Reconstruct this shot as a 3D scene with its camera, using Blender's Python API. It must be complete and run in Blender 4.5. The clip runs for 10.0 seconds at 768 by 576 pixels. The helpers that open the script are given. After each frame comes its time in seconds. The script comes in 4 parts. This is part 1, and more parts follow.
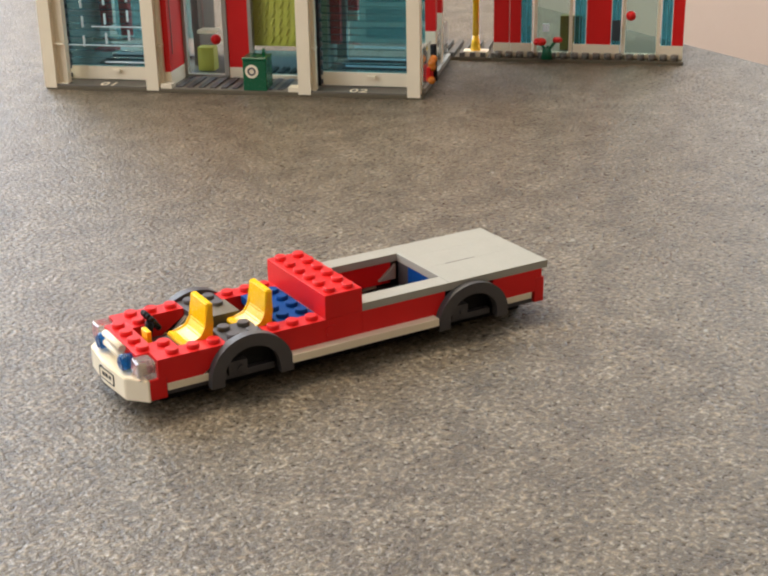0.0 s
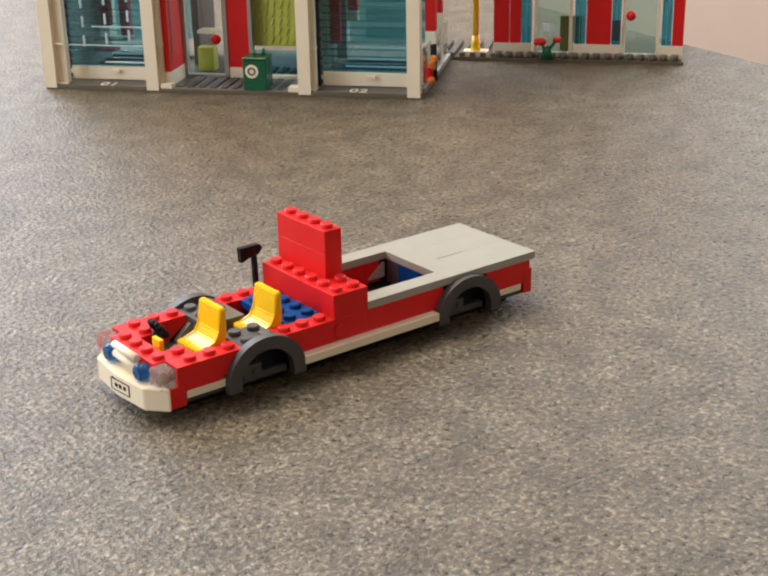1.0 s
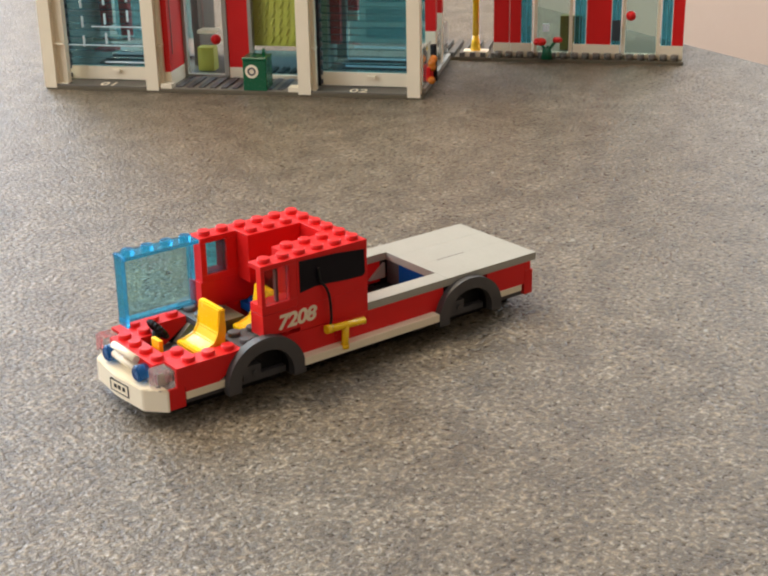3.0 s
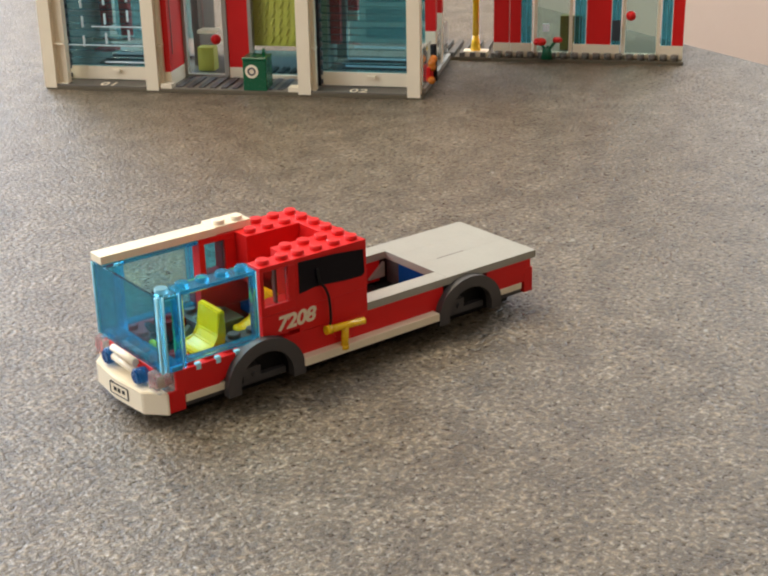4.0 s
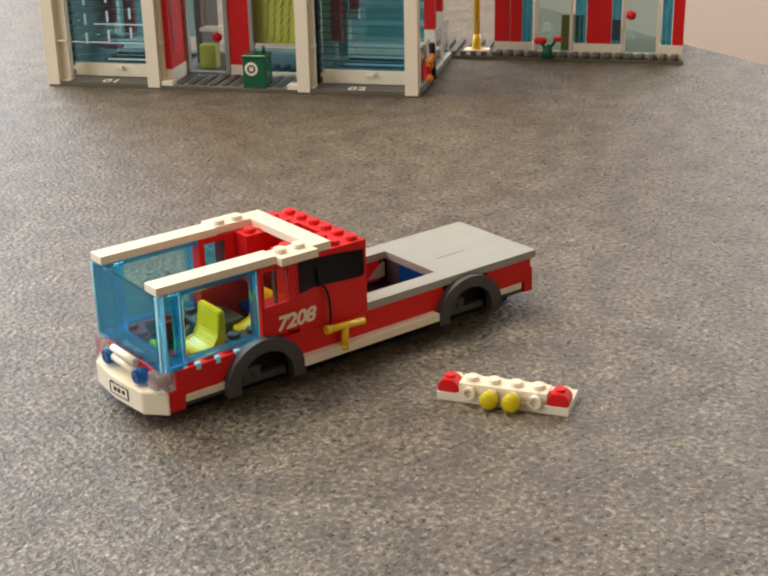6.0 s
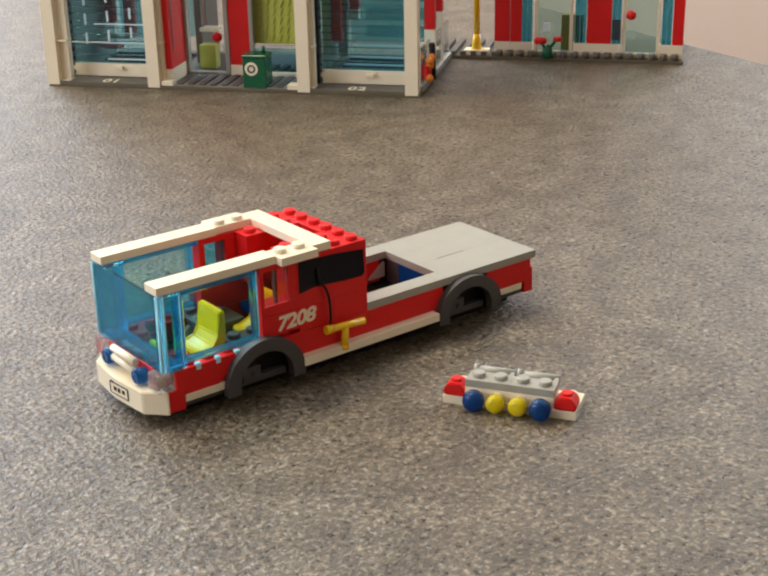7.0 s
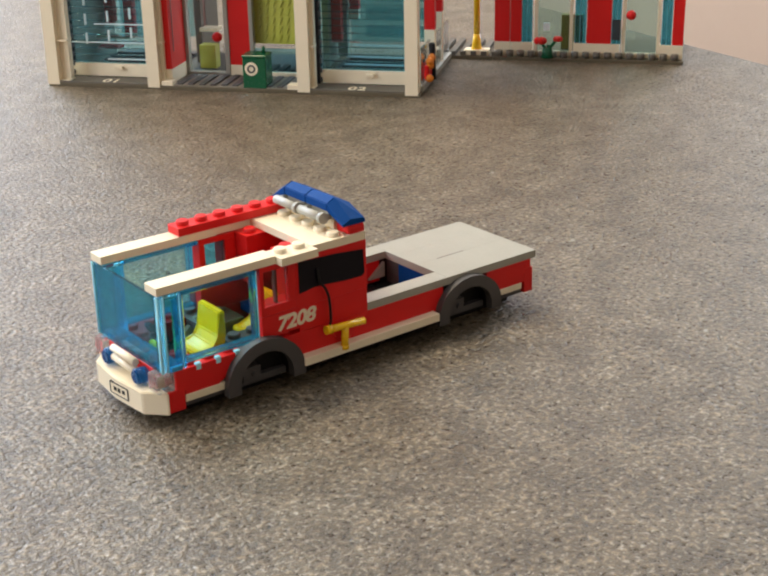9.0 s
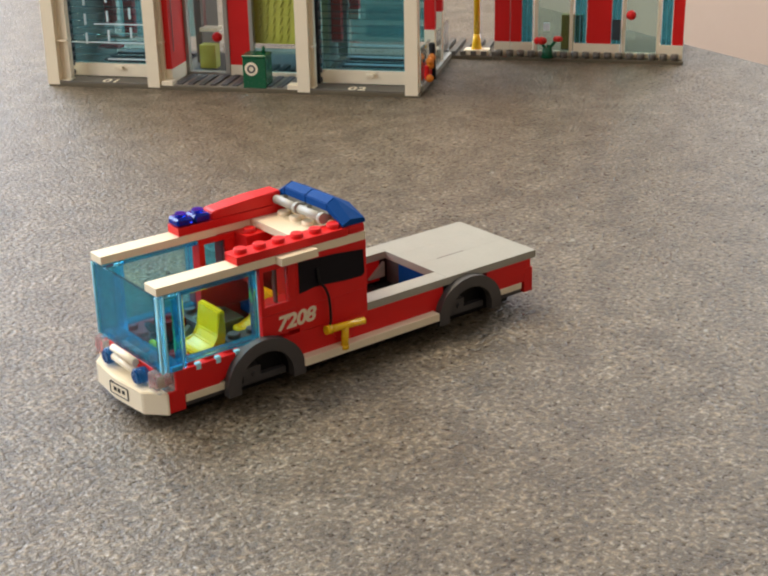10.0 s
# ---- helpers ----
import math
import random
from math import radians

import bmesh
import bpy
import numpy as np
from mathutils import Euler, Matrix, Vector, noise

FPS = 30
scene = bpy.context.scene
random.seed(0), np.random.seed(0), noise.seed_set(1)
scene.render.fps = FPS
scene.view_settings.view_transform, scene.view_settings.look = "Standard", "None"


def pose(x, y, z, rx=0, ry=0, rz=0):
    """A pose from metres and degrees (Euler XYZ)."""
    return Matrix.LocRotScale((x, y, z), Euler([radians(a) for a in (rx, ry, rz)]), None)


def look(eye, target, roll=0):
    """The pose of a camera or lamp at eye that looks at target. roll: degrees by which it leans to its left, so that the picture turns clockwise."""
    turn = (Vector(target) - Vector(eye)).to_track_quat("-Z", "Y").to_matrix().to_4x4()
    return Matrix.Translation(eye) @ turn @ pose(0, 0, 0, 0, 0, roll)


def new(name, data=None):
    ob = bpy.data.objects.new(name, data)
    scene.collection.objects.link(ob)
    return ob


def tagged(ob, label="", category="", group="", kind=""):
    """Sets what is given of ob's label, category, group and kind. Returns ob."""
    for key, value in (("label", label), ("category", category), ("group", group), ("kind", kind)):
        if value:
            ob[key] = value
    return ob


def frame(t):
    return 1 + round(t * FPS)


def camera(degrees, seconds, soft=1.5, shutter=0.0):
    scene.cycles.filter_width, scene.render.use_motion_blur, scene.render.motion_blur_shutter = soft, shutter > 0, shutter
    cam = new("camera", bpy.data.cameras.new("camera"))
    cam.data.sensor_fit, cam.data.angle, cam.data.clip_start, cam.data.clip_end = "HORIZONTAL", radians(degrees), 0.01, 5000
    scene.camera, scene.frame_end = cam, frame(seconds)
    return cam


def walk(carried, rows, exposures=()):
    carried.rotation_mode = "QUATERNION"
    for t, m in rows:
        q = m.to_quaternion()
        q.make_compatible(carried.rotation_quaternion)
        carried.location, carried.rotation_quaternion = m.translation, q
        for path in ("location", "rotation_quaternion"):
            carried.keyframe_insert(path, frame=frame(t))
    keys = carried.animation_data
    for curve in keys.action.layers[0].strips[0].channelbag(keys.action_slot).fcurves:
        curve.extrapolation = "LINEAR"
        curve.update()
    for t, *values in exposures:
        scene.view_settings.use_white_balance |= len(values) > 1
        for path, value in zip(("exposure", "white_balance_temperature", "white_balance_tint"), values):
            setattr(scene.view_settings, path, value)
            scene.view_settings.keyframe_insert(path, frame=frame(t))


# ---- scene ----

S, P = 0.008, 0.0032          # stud pitch and plate height of the toy bricks
LIFT = 0.004                  # height of the truck's underframe over the table

# ---- camera ----
cam = camera(32.174, 10.0, soft=2.2)
EYE = (-0.18623, -0.37323, 0.21493)
PITCH, YAW, ROLL = 0.37912, 0.66092, -0.02001
AHEAD = (math.sin(YAW) * math.cos(PITCH), math.cos(YAW) * math.cos(PITCH), -math.sin(PITCH))
VIEW = look(EYE, tuple(e + a for e, a in zip(EYE, AHEAD)), math.degrees(ROLL))
walk(cam, [(0.0, VIEW), (10.0, VIEW)], exposures=[(0.0, -0.26), (2.6, -0.21), (4.0, -0.26), (5.2, -0.35), (8.2, -0.29), (9.3, -0.26), (9.7, -0.26), (10.0, -0.31)])

# ---- world and light ----
world = bpy.data.worlds.new("room_air")
scene.world = world
world.use_nodes = True
world.node_tree.nodes["Background"].inputs[0].default_value = (0.9, 0.85, 0.8, 1)
world.node_tree.nodes["Background"].inputs[1].default_value = 0.03


def area(name, m, w, h, watts, colour):
    lamp = bpy.data.lights.new(name, "AREA")
    lamp.shape, lamp.size, lamp.size_y, lamp.energy, lamp.color = "RECTANGLE", w, h, watts, colour
    ob = new(name, lamp)
    ob.matrix_world = m
    return ob


# three windows and four ceiling lamps, all out of view, one lamp daylight white
area("window_light", look((-1.98, 0.9, 0.95), (0.2, 0.9, 0.95)), 1.8, 1.2, 46, (0.88, 0.91, 1.0))
area("window_light", look((-0.1, 2.88, 1.08), (-0.1, 0.2, 1.08)), 2.2, 1.3, 112, (0.72, 0.84, 1.0))
area("window_light", look((2.08, 0.65, 0.95), (0.2, 0.65, 0.95)), 1.0, 1.4, 28, (0.76, 0.88, 1.0))
# second and third added for table sheen, the fourth as fill behind the camera
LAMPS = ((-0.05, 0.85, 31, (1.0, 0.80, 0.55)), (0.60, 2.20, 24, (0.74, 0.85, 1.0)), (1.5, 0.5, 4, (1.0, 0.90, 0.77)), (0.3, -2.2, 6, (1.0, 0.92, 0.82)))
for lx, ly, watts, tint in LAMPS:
    area("unseen_ceiling_glow", look((lx, ly, 1.72), (lx, ly, 0.0)), 1.1, 0.5, watts, tint)


# ---- materials ----
def nodes_of(name):
    m = bpy.data.materials.new(name)
    m.use_nodes = True
    t = m.node_tree
    return m, t, t.nodes["Principled BSDF"]


def plastic(name, rgb, rough=0.22, spread=0.06):
    """Moulded toy plastic: faint mottling, fine scratches and a soft gloss."""
    m, t, b = nodes_of(name)
    co = t.nodes.new("ShaderNodeTexCoord")
    n1 = t.nodes.new("ShaderNodeTexNoise")
    n1.inputs["Scale"].default_value, n1.inputs["Detail"].default_value = 90, 3
    n2 = t.nodes.new("ShaderNodeTexNoise")
    n2.inputs["Scale"].default_value, n2.inputs["Detail"].default_value = 900, 4
    ramp = t.nodes.new("ShaderNodeMixRGB")
    ramp.inputs[1].default_value = (*[c * (1 - spread) for c in rgb], 1)
    ramp.inputs[2].default_value = (*[min(1, c * (1 + spread) + 0.004) for c in rgb], 1)
    mr = t.nodes.new("ShaderNodeMapRange")
    mr.inputs["To Min"].default_value, mr.inputs["To Max"].default_value = rough * 0.8, rough * 1.5
    bump = t.nodes.new("ShaderNodeBump")
    bump.inputs["Strength"].default_value, bump.inputs["Distance"].default_value = 0.08, 0.0002
    for n in (n1, n2):
        t.links.new(co.outputs["Object"], n.inputs["Vector"])
    t.links.new(n1.outputs[0], ramp.inputs[0])
    t.links.new(ramp.outputs[0], b.inputs["Base Color"])
    t.links.new(n2.outputs[0], mr.inputs["Value"])
    t.links.new(mr.outputs[0], b.inputs["Roughness"])
    t.links.new(n1.outputs[0], bump.inputs["Height"])
    t.links.new(bump.outputs[0], b.inputs["Normal"])
    b.inputs["IOR"].default_value = 1.5
    return m


def clear(name, rgb, rough=0.04, ior=1.2, through_=1.0):
    m, t, b = nodes_of(name)
    b.inputs["Base Color"].default_value = (*rgb, 1)
    b.inputs["Transmission Weight"].default_value = through_
    b.inputs["Roughness"].default_value = rough
    b.inputs["IOR"].default_value = ior
    return m


PALE = plastic("pale_blue_white_plastic", (0.72, 0.84, 0.86), 0.15)
# bright cyan puts edge highlights and tab sparkle into the colour
CYAN = plastic("cyan_tab_and_highlight_plastic", (0.38, 0.80, 0.92), 0.12)
TEAL = plastic("teal_edge_plastic", (0.14, 0.40, 0.48), 0.15)
DCYAN = plastic("deep_cyan_edge_plastic", (0.03, 0.30, 0.58), 0.15)
RED = plastic("red_plastic", (0.70, 0.012, 0.011), 0.34)
WHITE = plastic("ivory_white_plastic", (0.88, 0.78, 0.57), 0.28, 0.03)
LGREY = plastic("light_grey_plastic", (0.36, 0.355, 0.30), 0.36)
DGREY = plastic("dark_grey_plastic", (0.066, 0.063, 0.063), 0.42)
BLACK = plastic("black_plastic", (0.007, 0.007, 0.007), 0.5)
YELLOW = plastic("yellow_plastic", (0.94, 0.57, 0.006))
BLUE = plastic("blue_plastic", (0.002, 0.058, 0.25), 0.55)
GREEN = plastic("green_plastic", (0.004, 0.10, 0.04))
LIME = plastic("yellow_green_plastic", (0.48, 0.49, 0.06), 0.4)
OLIVE = plastic("olive_grey_plastic", (0.12, 0.10, 0.06), 0.4)
ORANGE = plastic("orange_plastic", (0.8, 0.24, 0.02))
PINK = plastic("faded_red_sticker", (0.32, 0.13, 0.12), 0.4)
TBLUE = clear("clear_light_blue_plastic", (0.13, 0.55, 0.72), 0.03, 1.22, 0.97)
TPANE = clear("clear_faint_blue_plastic", (0.42, 0.74, 0.78), 0.03, 1.25, 1.0)
# a little solid colour here imitates light caught in clear edges
TEDGE = clear("clear_blue_edge_glow_plastic", (0.10, 0.52, 0.74), 0.05, 1.2, 0.88)
TGLASS = clear("clear_grey_teal_plastic", (0.34, 0.62, 0.68), 0.04, 1.3, 0.98)
TGREEN = clear("clear_green_tinted_plastic", (0.48, 0.66, 0.63), 0.05, 1.3)
TTEAL = clear("clear_teal_post_plastic", (0.05, 0.32, 0.44), 0.06, 1.45, 0.92)
TDBLUE = clear("clear_dark_blue_plastic", (0.006, 0.14, 0.50), 0.12, 1.4, 0.75)
TNAVY = clear("clear_navy_blue_plastic", (0.006, 0.035, 0.58), 0.08, 1.45, 0.6)
TCLEAR = clear("clear_plastic", (0.90, 0.90, 0.88), 0.06, 1.3)
TLAMP = clear("clear_headlight_plastic", (0.97, 0.95, 0.94), 0.08, 1.4, 0.9)
TYELLOW = clear("clear_yellow_plastic", (0.95, 0.78, 0.01), 0.08, 1.4, 0.45)
# pale and less clear, to imitate highlights on post, studs and panes
TSHINE = clear("pale_blue_highlight_plastic", (0.40, 0.82, 0.95), 0.12, 1.3, 0.6)
TSMOKE = clear("clear_dim_plastic", (0.44, 0.42, 0.40), 0.06, 1.3)
RIBBED = plastic("olive_grey_tile_plastic", (0.19, 0.17, 0.13), 0.45)
STONE = plastic("olive_stone_plastic", (0.115, 0.104, 0.083), 0.45)
SLATE = plastic("dark_slate_plastic", (0.030, 0.045, 0.055), 0.4)
MOSS = plastic("moss_green_plastic", (0.22, 0.20, 0.05), 0.4)
SMOKE = plastic("smoked_window_plastic", (0.004, 0.003, 0.008), 0.3)
for dark, gloss in ((SMOKE, 0.2), (BLACK, 0.2), (BLUE, 0.09), (RED, 0.3)):
    dark.node_tree.nodes["Principled BSDF"].inputs["Specular IOR Level"].default_value = gloss


def table_material():
    m, t, b = nodes_of("speckled_grey_laminate")
    co = t.nodes.new("ShaderNodeTexCoord")
    ramps = []
    for scale, detail, lo, hi in ((380, 4, 0.34, 0.67), (55, 6, 0.3, 0.7), (7, 3, 0.3, 0.7), (520, 2, 0.55, 0.66)):
        n = t.nodes.new("ShaderNodeTexNoise")
        n.inputs["Scale"].default_value, n.inputs["Detail"].default_value = scale, detail
        n.inputs["Roughness"].default_value = 0.62 if scale > 100 else 0.5
        t.links.new(co.outputs["Object"], n.inputs["Vector"])
        r = t.nodes.new("ShaderNodeMapRange")
        r.inputs["From Min"].default_value, r.inputs["From Max"].default_value = lo, hi
        t.links.new(n.outputs[0], r.inputs["Value"])
        ramps.append(r.outputs[0])
    grain = t.nodes.new("ShaderNodeValToRGB")
    stops = ((0.0, (0.0643, 0.0502, 0.0312)), (0.28, (0.0921, 0.0734, 0.0464)), (0.55, (0.1285, 0.1033, 0.0671)), (0.78, (0.1971, 0.1603, 0.1088)), (1.0, (0.3213, 0.2664, 0.1871)))
    for k, (at, rgb) in enumerate(stops):
        e = grain.color_ramp.elements[k] if k < 2 else grain.color_ramp.elements.new(at)
        e.position, e.color = at, (*rgb, 1)
    t.links.new(ramps[0], grain.inputs[0])
    fine = t.nodes.new("ShaderNodeMixRGB")
    fine.inputs[2].default_value = (0.44, 0.41, 0.345, 1)
    soft = t.nodes.new("ShaderNodeMath")
    soft.operation = "MULTIPLY"
    soft.inputs[1].default_value = 0.65
    t.links.new(ramps[3], soft.inputs[0])
    t.links.new(soft.outputs[0], fine.inputs[0])
    t.links.new(grain.outputs[0], fine.inputs[1])
    blot = t.nodes.new("ShaderNodeMixRGB")
    blot.inputs[1].default_value, blot.inputs[2].default_value = (0.62, 0.585, 0.53, 1), (1.30, 1.30, 1.29, 1)
    t.links.new(ramps[1], blot.inputs[0])
    wide = t.nodes.new("ShaderNodeMixRGB")
    wide.inputs[1].default_value, wide.inputs[2].default_value = (0.90, 0.88, 0.84, 1), (1.05, 1.05, 1.05, 1)
    t.links.new(ramps[2], wide.inputs[0])
    for a, c in ((fine, blot), (None, wide)):
        mul = t.nodes.new("ShaderNodeMixRGB")
        mul.blend_type = "MULTIPLY"
        mul.inputs[0].default_value = 1
        t.links.new((a or last).outputs[0], mul.inputs[1])
        t.links.new(c.outputs[0], mul.inputs[2])
        last = mul
    t.links.new(last.outputs[0], b.inputs["Base Color"])
    rr = t.nodes.new("ShaderNodeMapRange")
    rr.inputs["To Min"].default_value, rr.inputs["To Max"].default_value = 0.24, 0.46
    t.links.new(ramps[0], rr.inputs["Value"])
    t.links.new(rr.outputs[0], b.inputs["Roughness"])
    bump = t.nodes.new("ShaderNodeBump")
    bump.inputs["Strength"].default_value, bump.inputs["Distance"].default_value = 0.75, 0.0009
    t.links.new(ramps[0], bump.inputs["Height"])
    t.links.new(bump.outputs[0], b.inputs["Normal"])
    return m


def paint(name, rgb, scale=6):
    m = plastic(name, rgb, 0.6, 0.04)
    for n in m.node_tree.nodes:
        if n.type == "TEX_NOISE":
            n.inputs["Scale"].default_value *= scale / 90
    return m


TABLE = table_material()
WALL = paint("beige_wall_paint", (0.50, 0.38, 0.29))
CEIL = paint("white_ceiling_paint", (0.8, 0.78, 0.74))
FLOORM = paint("brown_carpet", (0.16, 0.12, 0.09), 40)


# ---- shape helpers (studs along x and y, plates along z) ----
def cbox(bm, x0, x1, y0, y1, z0, z1, c=0.00011):
    """A box in metres with chamfered edges."""
    lo, hi = (x0, y0, z0), (x1, y1, z1)
    c = min(c, (x1 - x0) / 3, (y1 - y0) / 3, (z1 - z0) / 3)
    v = {}
    for s in ((a, b, d) for a in (0, 1) for b in (0, 1) for d in (0, 1)):
        for k in range(3):
            q = [(hi if s[i] else lo)[i] + (0 if i == k else (-c if s[i] else c)) for i in range(3)]
            v[s, k] = bm.verts.new(q)
    for k in range(3):
        i, j = [a for a in range(3) if a != k]
        for side in (0, 1):
            loop = []
            for a, b in ((0, 0), (1, 0), (1, 1), (0, 1)):
                s = [0, 0, 0]
                s[k], s[i], s[j] = side, a, b
                loop.append(v[tuple(s), k])
            bm.faces.new(loop)
        for a in (0, 1):
            for b in (0, 1):
                s0, s1 = [0, 0, 0], [0, 0, 0]
                s0[k], s1[k] = 0, 1
                s0[i] = s1[i] = a
                s0[j] = s1[j] = b
                s0, s1 = tuple(s0), tuple(s1)
                bm.faces.new((v[s0, i], v[s1, i], v[s1, j], v[s0, j]))
    for s in ((a, b, d) for a in (0, 1) for b in (0, 1) for d in (0, 1)):
        bm.faces.new([v[s, k] for k in range(3)])


def rod(bm, p0, p1, r, n=16, r1=None, cap=True, smooth=True):
    """A cylinder or cone between two points in metres."""
    p0, p1 = Vector(p0), Vector(p1)
    r1 = r if r1 is None else r1
    q = (p1 - p0).to_track_quat("Z", "Y")
    rings = []
    for p, rad in ((p0, r), (p1, r1)):
        rings.append([bm.verts.new(p + q @ Vector((rad * math.cos(2 * math.pi * i / n), rad * math.sin(2 * math.pi * i / n), 0))) for i in range(n)])
    for i in range(n):
        f = bm.faces.new((rings[0][i], rings[0][(i + 1) % n], rings[1][(i + 1) % n], rings[1][i]))
        f.smooth = smooth
    if cap:
        bm.faces.new(rings[1])
        bm.faces.new(rings[0][::-1])


def stud(bm, x, y, z, n=18):
    """One stud at a stud-grid centre, on height z in plates."""
    h, r, c = 0.0017, 0.0024, 0.0003
    x, y, z = x * S, y * S, z * P
    rings = []
    for rad, up in ((r, -0.0001), (r, h - c), (r - c, h)):
        rings.append([bm.verts.new((x + rad * math.cos(2 * math.pi * i / n), y + rad * math.sin(2 * math.pi * i / n), z + up)) for i in range(n)])
    for a, b in zip(rings, rings[1:]):
        for i in range(n):
            f = bm.faces.new((a[i], a[(i + 1) % n], b[(i + 1) % n], b[i]))
            f.smooth = True
    bm.faces.new(rings[-1])


def brick(bm, x0, x1, y0, y1, z0, z1, studs=True, gap=0.00001):
    cbox(bm, x0 * S + gap, x1 * S - gap, y0 * S + gap, y1 * S - gap, z0 * P + gap / 2, z1 * P - gap / 2)
    if studs:
        for i in range(round(x1 - x0)):
            for j in range(round(y1 - y0)):
                stud(bm, x0 + i + 0.5, y0 + j + 0.5, z1)


def prism(bm, pts, axis, a, b, smooth=False):
    """Extrude an outline; axis y: points are (x, z), axis x: (y, z), axis z: (x, y). Metres."""
    def at(p, s):
        return {"x": (s, p[0], p[1]), "y": (p[0], s, p[1]), "z": (p[0], p[1], s)}[axis]
    lo = [bm.verts.new(at(p, a)) for p in pts]
    hi = [bm.verts.new(at(p, b)) for p in pts]
    n = len(pts)
    bm.faces.new(lo)
    bm.faces.new(hi[::-1])
    for i in range(n):
        f = bm.faces.new((lo[i], hi[i], hi[(i + 1) % n], lo[(i + 1) % n]))
        f.smooth = smooth


def grid(pts):
    return [(x * S, z * P) for x, z in pts]


def dome(bm, c, r, stretch=(1, 1, 1)):
    m = Matrix.Translation(c) @ Matrix.Diagonal((*stretch, 1))
    made = bmesh.ops.create_icosphere(bm, subdivisions=3, radius=r, matrix=m)
    for v in made["verts"]:
        for f in v.link_faces:
            f.smooth = True


def mesh_of(name, bm, material):
    bmesh.ops.recalc_face_normals(bm, faces=bm.faces)
    me = bpy.data.meshes.new(name)
    bm.to_mesh(me)
    bm.free()
    me.materials.append(material)
    return me


def part(name, bm, material, parent, label=""):
    ob = new(name, mesh_of(name, bm, material))
    ob.parent = parent
    if label:
        ob["label"] = label
    return ob


def bricks(*boxes, studs=True):
    bm = bmesh.new()
    for b in boxes:
        brick(bm, *b, **({} if studs else {"studs": False}))
    return bm


PIECES = []


def piece(name, bm, material, origin, arrive, label, category, group="loose bricks of the truck"):
    """A loose piece with its origin at a grid place of the truck, which lands at that time."""
    o = Vector((origin[0] * S, origin[1] * S, origin[2] * P))
    bmesh.ops.translate(bm, verts=bm.verts, vec=-o)
    ob = tagged(new(name, mesh_of(name, bm, material)), label, category, group)
    PIECES.append((ob, o, arrive))
    return ob


# ---- room ----
def slab(name, lo, hi, material, label, category):
    bm = bmesh.new()
    cbox(bm, lo[0], hi[0], lo[1], hi[1], lo[2], hi[2], 0.002)
    return tagged(new(name, mesh_of(name, bm, material)), label, category, kind="structure")


slab("floor", (-2.1, -4.1, -0.78), (2.3, 3.1, -0.74), FLOORM, "brown carpet floor of the room", "floor")
slab("ceiling", (-2.1, -4.1, 1.80), (2.3, 3.1, 1.84), CEIL, "plain white ceiling above the table", "ceiling")
def wall(name, axis, lo, hi, hole, label):
    """A wall from lo to hi with one window opening: (from, to, bottom, top) along it."""
    bm = bmesh.new()
    a, c, z0, z1 = hole or (0, 0, 0, 0)
    k = 0 if axis == "x" else 1
    spans = [(lo[k], hi[k], lo[2], hi[2])] if not hole else [(lo[k], a, lo[2], hi[2]), (c, hi[k], lo[2], hi[2]), (a, c, lo[2], z0), (a, c, z1, hi[2])]
    for p, q, r, t in spans:
        box = [lo[0], hi[0], lo[1], hi[1], r, t]
        box[2 * k], box[2 * k + 1] = p, q
        cbox(bm, *box, 0.002)
    return tagged(new(name, mesh_of(name, bm, WALL)), label, "wall", kind="structure")


wall("wall_east", "y", (2.1, -4.1, -0.74), (2.25, 3.1, 1.8), (0.15, 1.15, 0.25, 1.65), "plain beige painted wall with a window opening")
wall("wall_north", "x", (-2.1, 2.9, -0.74), (2.1, 3.05, 1.8), (-1.2, 1.0, 0.43, 1.73), "plain beige painted wall with a window opening")
wall("wall_south", "x", (-2.1, -4.1, -0.74), (2.1, -4.0, 1.8), None, "plain beige painted wall")
wall("wall_west", "y", (-2.15, -4.0, -0.74), (-2.0, 2.9, 1.8), (0.0, 1.8, 0.35, 1.55), "plain beige painted wall with a window opening")
GLOW, gt, gb = nodes_of("lit_diffuser")
gb.inputs["Base Color"].default_value = (0.9, 0.88, 0.84, 1)
gb.inputs["Emission Color"].default_value, gb.inputs["Emission Strength"].default_value = (1.0, 0.92, 0.8, 1), 2.0
# added fixtures for these out-of-view lamps
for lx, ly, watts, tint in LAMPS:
    lamp_root = tagged(new("ceiling_light"), "white rectangular ceiling light with a lit diffuser, added out of view", "ceiling light", "ceiling lights")
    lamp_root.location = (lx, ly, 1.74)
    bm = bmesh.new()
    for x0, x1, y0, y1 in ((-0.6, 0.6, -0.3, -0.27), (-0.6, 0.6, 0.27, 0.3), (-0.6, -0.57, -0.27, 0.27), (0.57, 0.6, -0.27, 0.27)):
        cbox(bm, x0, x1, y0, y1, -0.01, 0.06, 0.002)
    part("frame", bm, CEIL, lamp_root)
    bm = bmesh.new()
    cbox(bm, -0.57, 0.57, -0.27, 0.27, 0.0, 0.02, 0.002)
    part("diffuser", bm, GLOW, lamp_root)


CHIPS = ((26.68, -8.45, 0.24), (37.23, 18.61, 0.24), (16.64, -12.67, 0.13), (31.42, 5.27, 0.24), (20.41, 12.5, 0.2), (25.3, 3.53, 0.14), (34.47, 20.65, 0.16))


